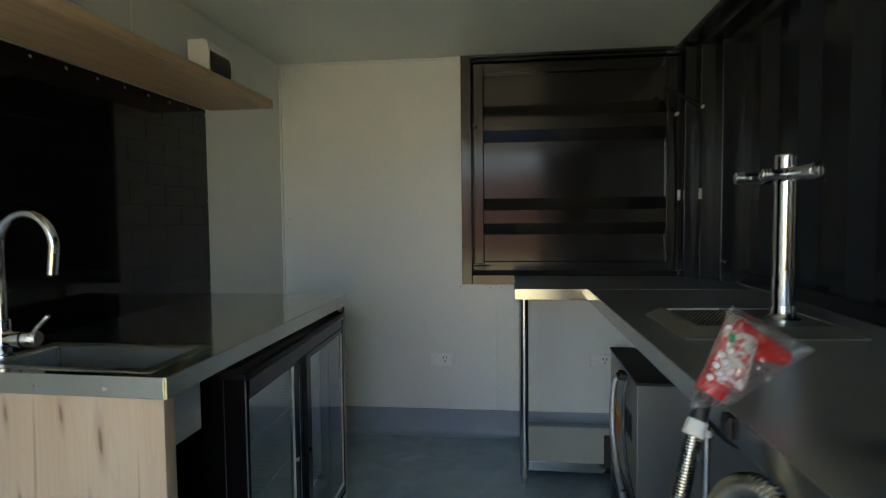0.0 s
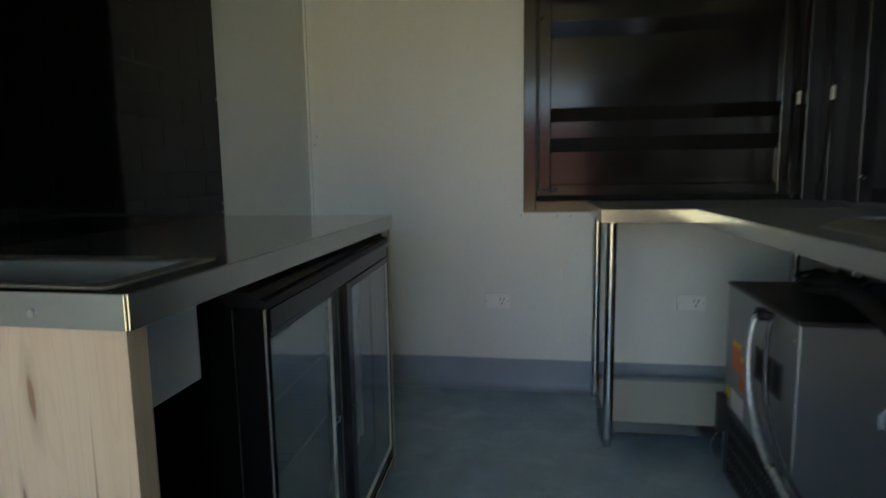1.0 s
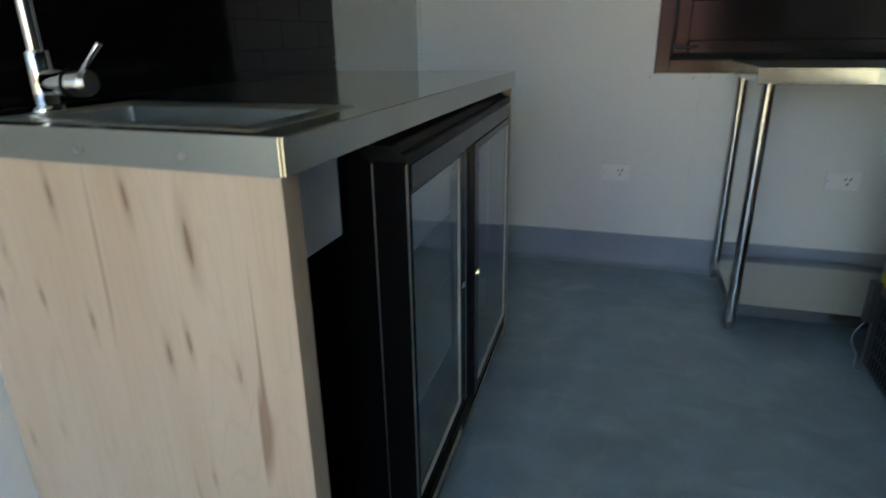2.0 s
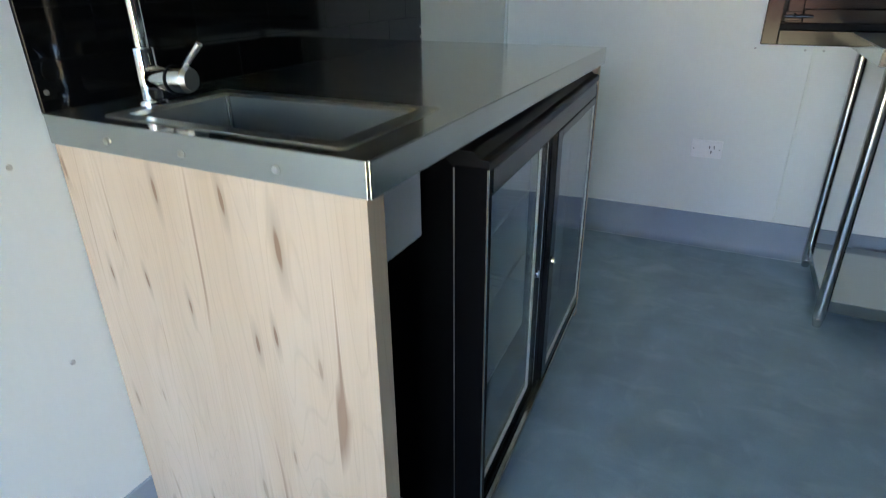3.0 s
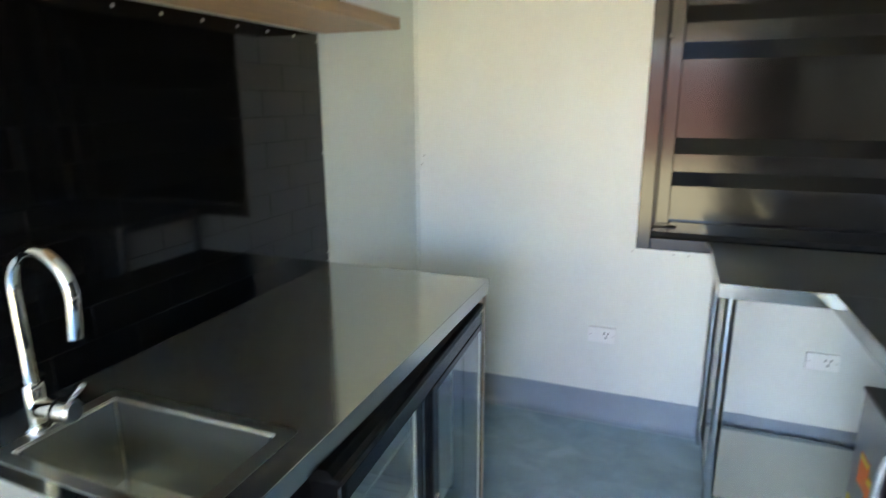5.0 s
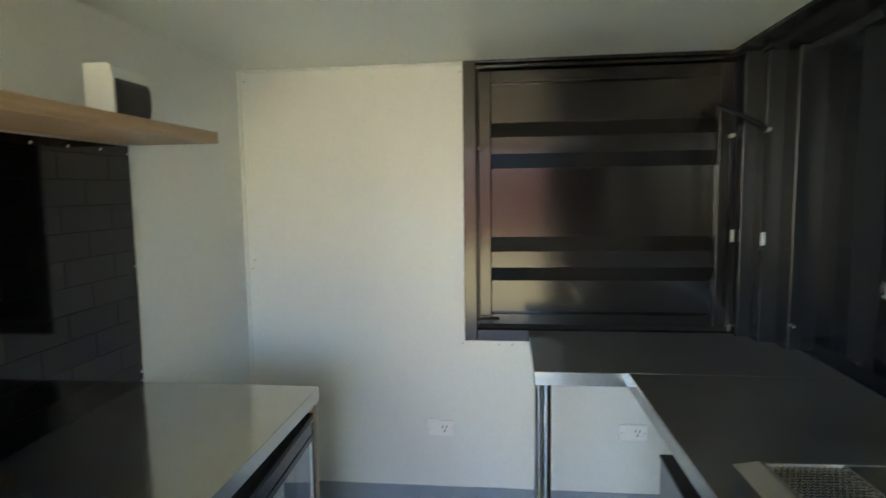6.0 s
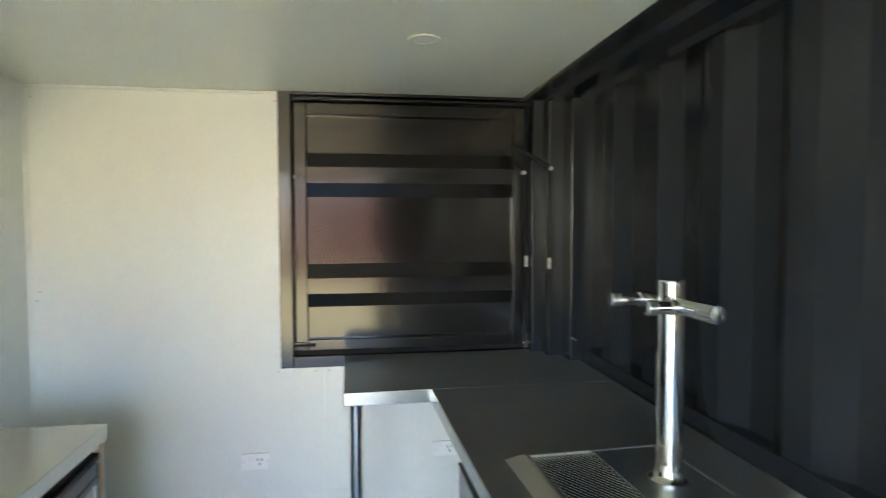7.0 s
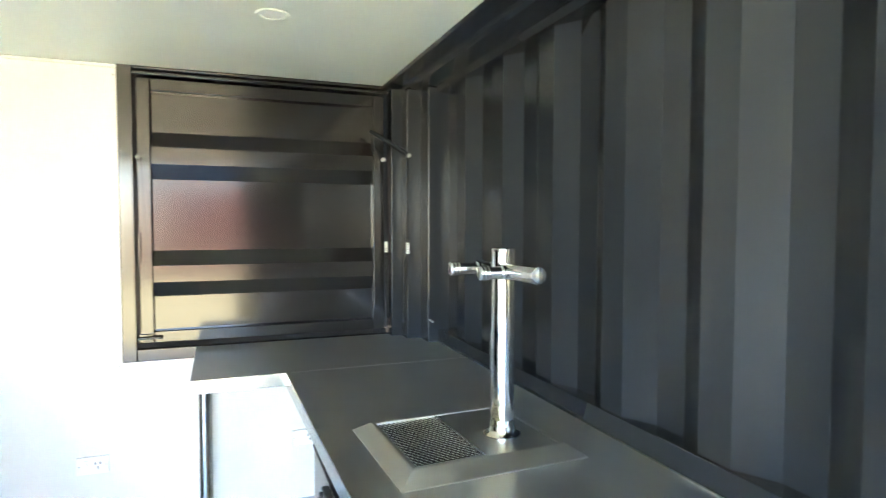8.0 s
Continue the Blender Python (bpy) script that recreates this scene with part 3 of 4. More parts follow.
def quad(dx, dy, z):
    return [(cx - hx + dx, cy - hy + dy, z), (cx + hx - dx, cy - hy + dy, z), (cx + hx - dx, cy + hy - dy, z), (cx - hx + dx, cy + hy - dy, z)]


# folded bowl: nearly upright sides, a sloping foot and a floor falling to the drain
BOWL = [quad(0.003, 0.003, BZ - 0.004), quad(0.008, 0.006, BZ - 0.178), quad(0.026, 0.024, BZ - 0.197), quad(0.150, 0.070, BZ - 0.2035)]
part("bowl", skewed(lofted(BOWL)), SINK_STEEL, sink)
# Bright rods in the corners stand in for the fillets' sky highlight.
for k in range(4):
    inward = Vector((0.0032 if k in (0, 3) else -0.0032, 0.0032 if k < 2 else -0.0032, 0))
    seam = [Vector(row[k]) + inward for row in BOWL[:3]]
    bm = rod(seam[0], seam[1], 0.0050, sides=14)
    rod(seam[1], seam[2], 0.0042, sides=14, bm=bm)
    part("corner_bead", skewed(bm), TUBE_STEEL, sink, "polished corner bead standing in for the corner's highlight", True)
part("drain", rod((cx, cy, BZ - 0.2035), (cx, cy, BZ - 0.199), 0.040, 0.036, 30, bevel=0.001), CHROME, sink)
part("drain_plug", rod((cx, cy, BZ - 0.199), (cx, cy, BZ - 0.196), 0.022, 0.020, 24), BLACK_METAL, sink)

# ceiling lamp
LAMP_X, LAMP_Y, LAMP_Z = 1.585, -0.822, CEIL + 0.0065
lamp = thing("downlight", LAMP_X, LAMP_Y, LAMP_Z - 0.005, "round white recessed downlight switched off in the ceiling", "downlight")


def round_ring(r, z):
    return [(LAMP_X + r * math.cos(a), LAMP_Y + r * math.sin(a), LAMP_Z + z) for a in [2 * math.pi * k / 44 for k in range(44)]]


part("trim_ring", lofted([round_ring(r, z) for r, z in ((0.0525, 0.002), (0.0525, -0.002), (0.050, -0.0045), (0.041, -0.0050), (0.038, -0.0035), (0.0365, 0.001))], False), CEILING_PANEL, lamp, smooth=True)
part("lens", lofted([round_ring(r, z) for r, z in ((0.0362, 0.002), (0.0362, -0.0015), (0.030, -0.0028), (0.015, -0.0036))]), LENS, lamp, smooth=True)

# mixer tap with a gooseneck
mixer = thing("mixer_tap", 0.104, -1.972, BZ, "chrome gooseneck mixer tap with a side lever by the sink", "tap")
tx, ty = 0.106, -1.972
part("base", rod((tx, ty, BZ), (tx, ty, BZ + 0.010), 0.026, 0.024, 28, bevel=0.002), CHROME, mixer, smooth=True)
part("body", rod((tx, ty, BZ + 0.010), (tx, ty, BZ + 0.090), 0.0185, 0.0178, 28, bevel=0.002), CHROME, mixer, smooth=True)
neck = [Vector((tx, ty, BZ + 0.068))] + [Vector((tx, ty, BZ + 0.068 + 0.19 * k / 6)) for k in range(1, 6)]
neck += [Vector((tx + 0.074 - 0.074 * math.cos(radians(a)), ty - 0.004 * a / 180, BZ + 0.262 + 0.078 * math.sin(radians(a)))) for a in range(0, 181, 10)]
neck += [Vector((tx + 0.148 - 0.002 * k, ty - 0.004, BZ + 0.262 - 0.016 * k)) for k in range(1, 5)]
part("spout", tube(neck, 0.0115, 20), CHROME, mixer, smooth=True)
part("cartridge", rod((tx + 0.012, ty, BZ + 0.043), (tx + 0.077, ty + 0.010, BZ + 0.043), 0.0205, 0.0205, 28, bevel=0.002), CHROME, mixer, smooth=True)
part("cartridge_ring", rod((tx + 0.052, ty + 0.006, BZ + 0.043), (tx + 0.056, ty + 0.006, BZ + 0.043), 0.0222, 0.0222, 28), BLACK_METAL, mixer)
part("cap", rod((tx + 0.077, ty + 0.010, BZ + 0.043), (tx + 0.085, ty + 0.011, BZ + 0.043), 0.0205, 0.017, 28), CABINET_STEEL, mixer, "dull dark end cap")
part("lever", rod((tx + 0.068, ty + 0.010, BZ + 0.056), (tx + 0.112, ty + 0.013, BZ + 0.098), 0.0045, 0.0055, 14, bevel=0.001), CHROME, mixer, smooth=True)


# ---- under-bench fridge with two sliding glass doors ----
def fridge():
    f = thing("bar_fridge", 0.33, -1.352, 0.0, "black two-door glass bar fridge standing empty under the bench", "fridge")
    y0, y1, xb, xf, zt = -1.842, -0.872, 0.06, 0.552, 0.832
    part("side", box(xb, xf, y0 + 0.014, y0 + 0.035, 0.03, zt, 0.003), BLACK_METAL, f)
    part("side", box(xb, xf, y1 - 0.035, y1, 0.03, zt, 0.003), BLACK_METAL, f)
    part("back", box(xb, xb + 0.035, y0 + 0.035, y1 - 0.035, 0.03, zt), FRIDGE_INNER, f, "pale inner back")
    part("top", box(xb, xf, y0 + 0.0355, y1 - 0.0355, zt - 0.05, zt, 0.002), BLACK_METAL, f)
    part("bottom", box(xb + 0.036, xf, y0 + 0.0355, y1 - 0.0355, 0.03, 0.13), BLACK_METAL, f)
    part("liner", box(xb + 0.036, xf - 0.05, y0 + 0.036, y0 + 0.042, 0.1305, zt - 0.051), FRIDGE_INNER, f)
    part("liner", box(xb + 0.036, xf - 0.05, y1 - 0.042, y1 - 0.036, 0.1305, zt - 0.051), FRIDGE_INNER, f)
    part("liner_floor", box(xb + 0.036, xf - 0.05, y0 + 0.043, y1 - 0.043, 0.1305, 0.135), FRIDGE_INNER, f)
    xo = 0.611
    part("front_frame", box(xf + 0.001, xo, y0, y0 + 0.022, 0.05, 0.818, 0.003), BLACK_METAL, f)
    part("front_frame", box(xf + 0.001, xo, y1 - 0.018, y1, 0.05, 0.80, 0.003), BLACK_SATIN, f)
    part("front_frame", box(xf + 0.001, xo, y0 + 0.0225, y1 - 0.0185, 0.768, 0.812, 0.003), BLACK_GLOSS, f)
    part("front_frame", box(xf + 0.001, xo - 0.008, y0 + 0.0225, y1 - 0.0185, 0.05, 0.082, 0.003), BLACK_GLOSS, f)
    part("canopy_strip", prism([(xf - 0.02, 0.8325), (xf - 0.02, 0.842), (xo - 0.028, 0.842), (xo - 0.024, 0.840), (xo - 0.014, 0.830), (xo - 0.002, 0.829), (xo + 0.001, 0.826), (xo + 0.001, 0.8125), (xf + 0.001, 0.8125)], 1, y0 + 0.001, y1), BLACK_SATIN, f)
    part("side_seam", box(xf - 0.006, xf - 0.003, y0 + 0.0125, y0 + 0.0145, 0.04, 0.825, 0.0006), CABINET_STEEL, f, "thin dull seam trim")
    part("edge_trim", box(xo - 0.002, xo + 0.0012, y0 - 0.0012, y0 + 0.0025, 0.06, 0.815, 0.0008), TUBE_STEEL, f, "thin bright edge trim")
    part("track", box(xo - 0.0075, xo + 0.006, y0 + 0.02, y1 - 0.018, 0.056, 0.072, 0.002), TUBE_STEEL, f, "steel door track")
    part("mullion", box(xf + 0.001, xo - 0.012, -1.372, -1.318, 0.0825, 0.7675, 0.002), BLACK_GLOSS, f)
    for a, b, x, first_w, last_w in ((y0 + 0.0228, -1.392, xo - 0.030, 0.012, 0.044), (-1.366, y1 - 0.0188, xo - 0.0115, 0.046, 0.014)):
        dr = part("sliding_door", box(x, x + 0.014, a, a + first_w, 0.0825, 0.7675, 0.002), BLACK_GLOSS, f)
        part("stile", box(x, x + 0.014, b - last_w, b, 0.0825, 0.7675, 0.002), BLACK_GLOSS, dr)
        a2, b2 = a + first_w + 0.0002, b - last_w - 0.0002
        part("rail", box(x, x + 0.014, a2, b2, 0.748, 0.7675, 0.002), BLACK_GLOSS, dr)
        part("rail", box(x, x + 0.014, a2, b2, 0.0825, 0.108, 0.002), BLACK_GLOSS, dr)
        p = part("pane", box(x + 0.008, x + 0.0115, a2 - 0.002, b2 + 0.002, 0.106, 0.750), PANE, dr, "clear door glass")
        p.visible_shadow = False
        # White spacers widened before the glass; they mimic the frame's inner reflection.
        part("spacer", box(x + 0.0117, x + 0.0135, b2 - 0.018, b2, 0.1082, 0.7478), WHITE_PLASTIC, dr, "white spacer bar widened to mimic the frame's reflection")
        part("spacer", box(x + 0.0117, x + 0.0135, a2, b2 - 0.0182, 0.1082, 0.126), WHITE_PLASTIC, dr, "white spacer bar widened to mimic the frame's reflection")
        lock = b - 0.040 if first_w < 0.02 else a + 0.022
        part("lock", rod((x + 0.014, lock, 0.440), (x + 0.022, lock, 0.440), 0.0100, 0.0090, 20, bevel=0.001), CHROME, dr, "round chrome lock")
    part("edge_strip", box(xo - 0.020, xo - 0.014, -1.3915, -1.3725, 0.0825, 0.7675, 0.001), TUBE_STEEL, f, "bright metal edge strip")
    for z in (0.33, 0.52):
        s = part("wire_shelf", rod((xf - 0.075, y0 + 0.05, z), (xf - 0.075, y1 - 0.05, z), 0.0045, sides=8), WHITE_PLASTIC, f, "white wire shelf")
        part("rim_wire", rod((xb + 0.06, y0 + 0.05, z), (xb + 0.06, y1 - 0.05, z), 0.003, sides=8), WHITE_PLASTIC, s)
        bm = bmesh.new()
        for k in range(24):
            y = y0 + 0.06 + k * (y1 - y0 - 0.12) / 23
            rod((xb + 0.06, y, z + 0.003), (xf - 0.075, y, z + 0.003), 0.0016, sides=6, bm=bm)
        tagged(part("cross_wires", bm, WHITE_PLASTIC, s), kind="stuff")
    part("light_tube", box(xf - 0.045, xf - 0.03, y1 - 0.065, y1 - 0.045, 0.16, 0.74, 0.004), WHITE_PLASTIC, f)
    for x in (0.10, 0.53):
        for y in (y0 + 0.06, y1 - 0.06):
            part("foot", rod((x, y, 0.0), (x, y, 0.03), 0.018, sides=14), RUBBER, f)
    part("plinth", box(xf - 0.03, xf - 0.01, y0 + 0.04, y1 - 0.04, 0.004, 0.0295), BLACK_METAL, f)

    f.rotation_euler = (0, 0, radians(2.2))
    f.location.x += 0.012


fridge()

# ---- splashback of black brick-pattern tiles on the side wall ----
SPY0, SPY1, SPZ0, SPZ1 = -2.090, -0.826, 0.9003, 1.690
splash = thing("splashback", 0.0, -1.46, SPZ0, "glossy black brick-pattern tiled splashback screwed to the wall", "splashback")
part("backing", box(0.0005, 0.0052, SPY0, SPY1, SPZ0, SPZ1), GROUT, splash)

# ---- oak shelf and printer ----
shelf = thing("wall_shelf", 0.14, -1.8, 1.694, "oiled oak wall shelf board above the splashback", "shelf")
part("board", box(0.001, 0.2845, -3.0, -0.776, 1.696, 1.732, 0.001), SHELF_OAK, shelf)
part("front_lipping", box(0.2848, 0.288, -3.0, -0.776, 1.696, 1.732, 0.001), SHELF_OAK, shelf, "solid oak front lipping")

printer = thing("receipt_printer", 0.155, -1.077, 1.732, "small white receipt printer with a curved black front", "printer")
part("body", prism([(0.152, 1.7325), (0.232, 1.7325), (0.232, 1.828), (0.226, 1.862), (0.218, 1.869), (0.152, 1.869)], 1, -1.172, -1.018), WHITE_PLASTIC, printer, "white casing")
part("front_cover", prism([(0.2325, 1.7335), (0.240, 1.740), (0.246, 1.775), (0.244, 1.815), (0.238, 1.828), (0.2325, 1.832)], 1, -1.165, -1.035), BLACK_PLASTIC, printer, "curved black front cover", True)
printer.location.y -= 0.028
part("paper_slot", box(0.170, 0.185, -1.125, -1.05, 1.8675, 1.8705), RUBBER, printer)


# ---- serving benches along the ribbed wall ----
def leg(x, y, z, parent, r=0.0190):
    l = part("leg", rod((x, y, 0.035), (x, y, z), r, sides=28), TUBE_STEEL, parent, smooth=True)
    part("foot", rod((x, y, 0.0), (x, y, 0.0348), 0.0125, 0.0185, 24, bevel=0.002), TUBE_STEEL, l)
    part("collar", rod((x, y, z - 0.02), (x, y, z - 0.002), 0.024, sides=24), TUBE_STEEL, l)


ret = thing("hatch_bench", 1.75, -0.3, 0.0, "stainless bench on tube legs with an under-shelf below the hatch", "bench")
RX = 1.318
part("worktop", box(RX, 2.345, -0.606, -0.012, 0.897, 0.90), BAR_STEEL, ret, "brushed stainless worktop")
part("front_fold", box(RX, 1.640, -0.608, -0.604, 0.852, 0.90, 0.0015), STEEL, ret)
part("side_fold", box(RX - 0.002, RX + 0.002, -0.604, -0.012, 0.852, 0.90, 0.0015), STEEL, ret)
for x, y in ((1.360, -0.566), (1.360, -0.062), (2.18, -0.566), (2.18, -0.062)):
    leg(x, y, 0.897, ret)
part("under_shelf", box(1.356, 2.19, -0.568, -0.045, 0.100, 0.103), STEEL_TOP, ret, "stainless under-shelf")
part("shelf_fold", box(1.360, 2.19, -0.570, -0.566, 0.060, 0.103, 0.0015), STEEL, ret)
part("shelf_fold", box(1.354, 1.358, -0.566, -0.045, 0.060, 0.103, 0.0015), STEEL, ret)

def tapered(bm):
    """The front edge of the long bench runs slightly out of line with the ribbed wall."""
    for v in bm.verts:
        if v.co.x < 1.70 and v.co.y < -0.61:
            v.co.x += 0.0195 * (-0.6085 - v.co.y)
    return bm


bar = thing("serving_bench", 2.0, -2.0, 0.0, "long stainless serving bench along the ribbed steel wall", "bench")
part("worktop", tapered(box(1.636, 2.345, -3.45, -0.6085, 0.8965, 0.8995)), BAR_STEEL, bar, "brushed stainless worktop")
part("front_fold", tapered(box(1.634, 1.638, -3.45, -0.6085, 0.852, 0.8995, 0.0015)), STEEL, bar)
part("back_fold", box(2.339, 2.3475, -3.45, -0.272, 0.8997, 0.9035, 0.001), STEEL, bar)
part("end_fold", box(1.694, 2.345, -3.452, -3.448, 0.852, 0.8995, 0.0015), STEEL, bar)
for x, y in ((1.735, -3.40), (2.30, -3.40), (2.30, -1.9)):
    leg(x, y, 0.896, bar)
part("support_rod", rod((1.684, -2.05, 0.0), (1.684, -2.05, 0.896), 0.0070, sides=16), TUBE_STEEL, bar, "thin steel support rod")
part("switch_block", box(1.658, 1.6648, -2.238, -2.203, 0.857, 0.893, 0.002), BLACK_PLASTIC, bar, "small black switch block")
for k in range(2):
    part("rocker", box(1.6550, 1.6578, -2.234 + k * 0.015, -2.224 + k * 0.015, 0.864, 0.886, 0.001), BLACK_PLASTIC, bar)

# ---- drip tray and beer tap tower ----
tray = thing("drip_tray", 1.972, -1.455, 0.9, "stainless drip tray with sloping edges and a perforated grate", "drip tray")
TX0, TX1, TY0, TY1 = 1.745, 2.200, -1.648, -1.262


def rect(x0, x1, y0, y1, z):
    return [(x0, y0, z), (x1, y0, z), (x1, y1, z), (x0, y1, z)]


e = 0.040
part("rim", lofted([rect(TX0, TX1, TY0, TY1, 0.9004), rect(TX0, TX1, TY0, TY1, 0.903), rect(TX0 + e - 0.004, TX1 - e + 0.004, TY0 + e - 0.004, TY1 - e + 0.004, 0.9275), rect(TX0 + e, TX1 - e, TY0 + e, TY1 - e, 0.929), rect(TX0 + e + 0.008, TX1 - e - 0.008, TY0 + e + 0.008, TY1 - e - 0.008, 0.928), rect(TX0 + e + 0.010, TX1 - e - 0.010, TY0 + e + 0.010, TY1 - e - 0.010, 0.916)]), TRAY_STEEL, tray)
GX0, GX1, GY0, GY1 = TX0 + e + 0.011, 1.955, TY0 + e + 0.011, TY1 - e - 0.011
part("deck_plate", box(GX1 + 0.006, TX1 - e - 0.011, GY0, GY1, 0.917, 0.9265, 0.0015), TRAY_STEEL, tray)
part("divider", box(GX1, GX1 + 0.005, GY0, GY1, 0.917, 0.929, 0.001), TUBE_STEEL, tray)
part("pan", box(GX0, GX1, GY0, GY1, 0.9165, 0.918), STEEL, tray, "steel pan under the grate")


def grate():
    """Pressed mesh: crossed slanting strands that leave diamond holes."""
    bm = bmesh.new()
    w, h, step = GX1 - GX0, GY1 - GY0, 0.0125
    for sgn in (1, -1):
        k = -50
        while k < 60:
            c = k * step
            pts = []
            for i in range(61):
                y = h * i / 60
                x = c + sgn * 0.55 * y
                if 0 <= x <= w:
                    pts.append((x, y))
            if len(pts) > 1:
                rod((GX0 + pts[0][0], GY0 + pts[0][1], 0.9235 + 0.0004 * sgn), (GX0 + pts[-1][0], GY0 + pts[-1][1], 0.9235 + 0.0004 * sgn), 0.0018, sides=6, bm=bm)
            k += 1
    return bm


tagged(part("grate", grate(), TUBE_STEEL, tray, "perforated steel grate"), kind="stuff")
tray.rotation_euler = (0, 0, radians(2.5))

tower = thing("beer_tap_tower", 2.066, -1.495, 0.9265, "polished steel beer tap tower with short faucet shanks", "beer tap")
px, py = 2.060, -1.492
def flare():
    """Turned foot that sweeps from a wide flange into the column."""
    return lofted([[(px + r * math.cos(a), py + r * math.sin(a), z) for a in [2 * math.pi * k / 40 for k in range(40)]] for r, z in ((0.046, 0.9268), (0.046, 0.930), (0.043, 0.933), (0.037, 0.936), (0.0335, 0.942), (0.0315, 0.952), (0.0298, 0.966))])


part("flange", flare(), CHROME, tower, smooth=True)
part("column", rod((px, py, 0.934), (px, py, 1.374), 0.0295, 0.0295, 40), CHROME, tower, smooth=True)
part("cap", rod((px, py, 1.374), (px, py, 1.383), 0.0315, 0.030, 40, bevel=0.002), CHROME, tower, smooth=True)


part("crossbar", rod((px + 0.002, -1.660, 1.329), (px, -1.351, 1.327), 0.0195, 0.0195, 32, bevel=0.003), CHROME, tower, smooth=True)


def shank(y, tip):
    """A short faucet shank on the crossbar, with a ribbed coupling at its end."""
    s = part("shank", rod((px - 0.012, y, 1.327), (tip, y, 1.327), 0.0145, sides=24), CHROME, tower, smooth=True)
    part("collar", rod((px - 0.030, y, 1.327), (px - 0.018, y, 1.327), 0.0185, 0.0185, 24, bevel=0.002), CHROME, s, smooth=True)
    for k in range(3):
        part("nut", rod((tip + 0.024 - k * 0.009, y, 1.327), (tip + 0.017 - k * 0.009, y, 1.327), 0.0170, sides=24, bevel=0.0015), CHROME, s, smooth=True)


shank(-1.396, 1.962)
shank(-1.536, 1.978)


# ---- glycol chiller under the bench ----
def chiller():
    c = thing("beer_chiller", 1.94, -0.99, 0.0, "stainless beer chiller cabinet with vent slots under the bench", "chiller")
    x0, x1, y0, y1, zt = 1.716, 2.20, -1.256, -0.732, 0.673
    part("cabinet", box(x0, x1, y0, y1, 0.02, zt - 0.012, 0.003), CABINET_STEEL, c, "stainless cabinet")
    part("lid", box(x0 - 0.004, x1, y0 - 0.004, y1 + 0.002, zt - 0.0115, zt, 0.003), BLACK_PLASTIC, c, "dark lid")
    g = part("vent_panel", box(x0 - 0.003, x0 + 0.001, y0 + 0.05, y1 - 0.03, 0.03, 0.262, 0.001), VENT_STEEL, c, "dull vent panel")
    first = None
    for r in range(4):
        for k in range(18):
            y, z = y0 + 0.075 + k * 0.0215, 0.045 + r * 0.053
            if first is None:
                first, y_f, z_f = part("vent_slot", box(x0 - 0.0036, x0 - 0.002, y, y + 0.008, z, z + 0.040), BLACK_METAL, g), y, z
            else:
                o = first.copy()
                scene.collection.objects.link(o)
                o.location = first.location + Vector((0, y - y_f, z - z_f))
    part("warning_label", box(x0 - 0.0012, x0 + 0.001, -0.872, -0.795, 0.405, 0.500, 0.0004), ORANGE, c, "orange graphic panel")
    part("warning_label", box(x0 - 0.0024, x0 - 0.0013, -0.950, -0.872, 0.360, 0.470, 0.0004), ORANGE, c, "orange graphic panel")
    part("label_band", box(x0 - 0.0020, x0 - 0.0013, -0.868, -0.800, 0.482, 0.497), YELLOW, c)
    part("label_band", box(x0 - 0.0032, x0 - 0.0025, -0.945, -0.876, 0.448, 0.466), YELLOW, c)
    part("badge", box(x0 - 0.0012, x0 + 0.001, -1.175, -0.985, 0.440, 0.535, 0.0004), BLACK_PLASTIC, c, "dark badge with plain bars")
    for k in range(3):
        part("badge_bar", box(x0 - 0.002, x0 - 0.0011, -1.160 + k * 0.058, -1.122 + k * 0.058, 0.455, 0.522), RUBBER, c)
    part("rating_label", box(x0 - 0.0012, x0 + 0.001, -0.915, -0.800, 0.275, 0.335, 0.0004), OFF_WHITE, c, "pale rating label")
    part("caution_label", box(x0 - 0.0012, x0 + 0.001, -0.785, -0.742, 0.290, 0.330, 0.0004), YELLOW, c, "yellow caution label")
    f = part("hose_fitting", rod((x0, -1.065, 0.640), (x0 - 0.035, -1.065, 0.640), 0.016, 0.014, 18, bevel=0.002), BLACK_PLASTIC, c)
    part("clip", box(x0 - 0.024, x0, -1.105, -1.030, 0.640, 0.656, 0.004), BLACK_PLASTIC, c)
    cl = part("clasp", box(1.900, 1.940, y0 - 0.006, y0 + 0.001, 0.415, 0.455, 0.002), TUBE_STEEL, c, "small steel clasp")
    part("hook", rod((1.908, y0 - 0.010, 0.42), (1.908, y0 - 0.010, 0.468), 0.004, sides=10), TUBE_STEEL, cl)
    part("plug_box", box(x0 - 0.028, x0, -0.765, -0.735, 0.17, 0.30, 0.004), BLACK_PLASTIC, c, "black plug housing")
    for x in (x0 + 0.04, x1 - 0.04):
        for y in (y0 + 0.04, y1 - 0.04):
            part("foot", rod((x, y, 0.0), (x, y, 0.02), 0.016, sides=14), RUBBER, c)
    screws(c, [(x0, -1.235, 0.30), (x0, -1.235, 0.62), (x0, -0.75, 0.62)], -1, 0.005, 0.002)


chiller()
hose = thing("braided_hose", 1.66, -1.05, 0.02, "clear braided drain hose hanging beside the chiller", "hose")
part("tube", tube(spline([(1.694, -1.065, 0.640), (1.678, -1.068, 0.625), (1.668, -1.072, 0.56), (1.666, -1.085, 0.46), (1.669, -1.13, 0.37), (1.670, -1.22, 0.31), (1.676, -1.36, 0.265), (1.695, -1.52, 0.20), (1.72, -1.66, 0.10), (1.76, -1.74, 0.013)], 8), 0.0105, 14), HOSE_CLEAR, hose, smooth=True)
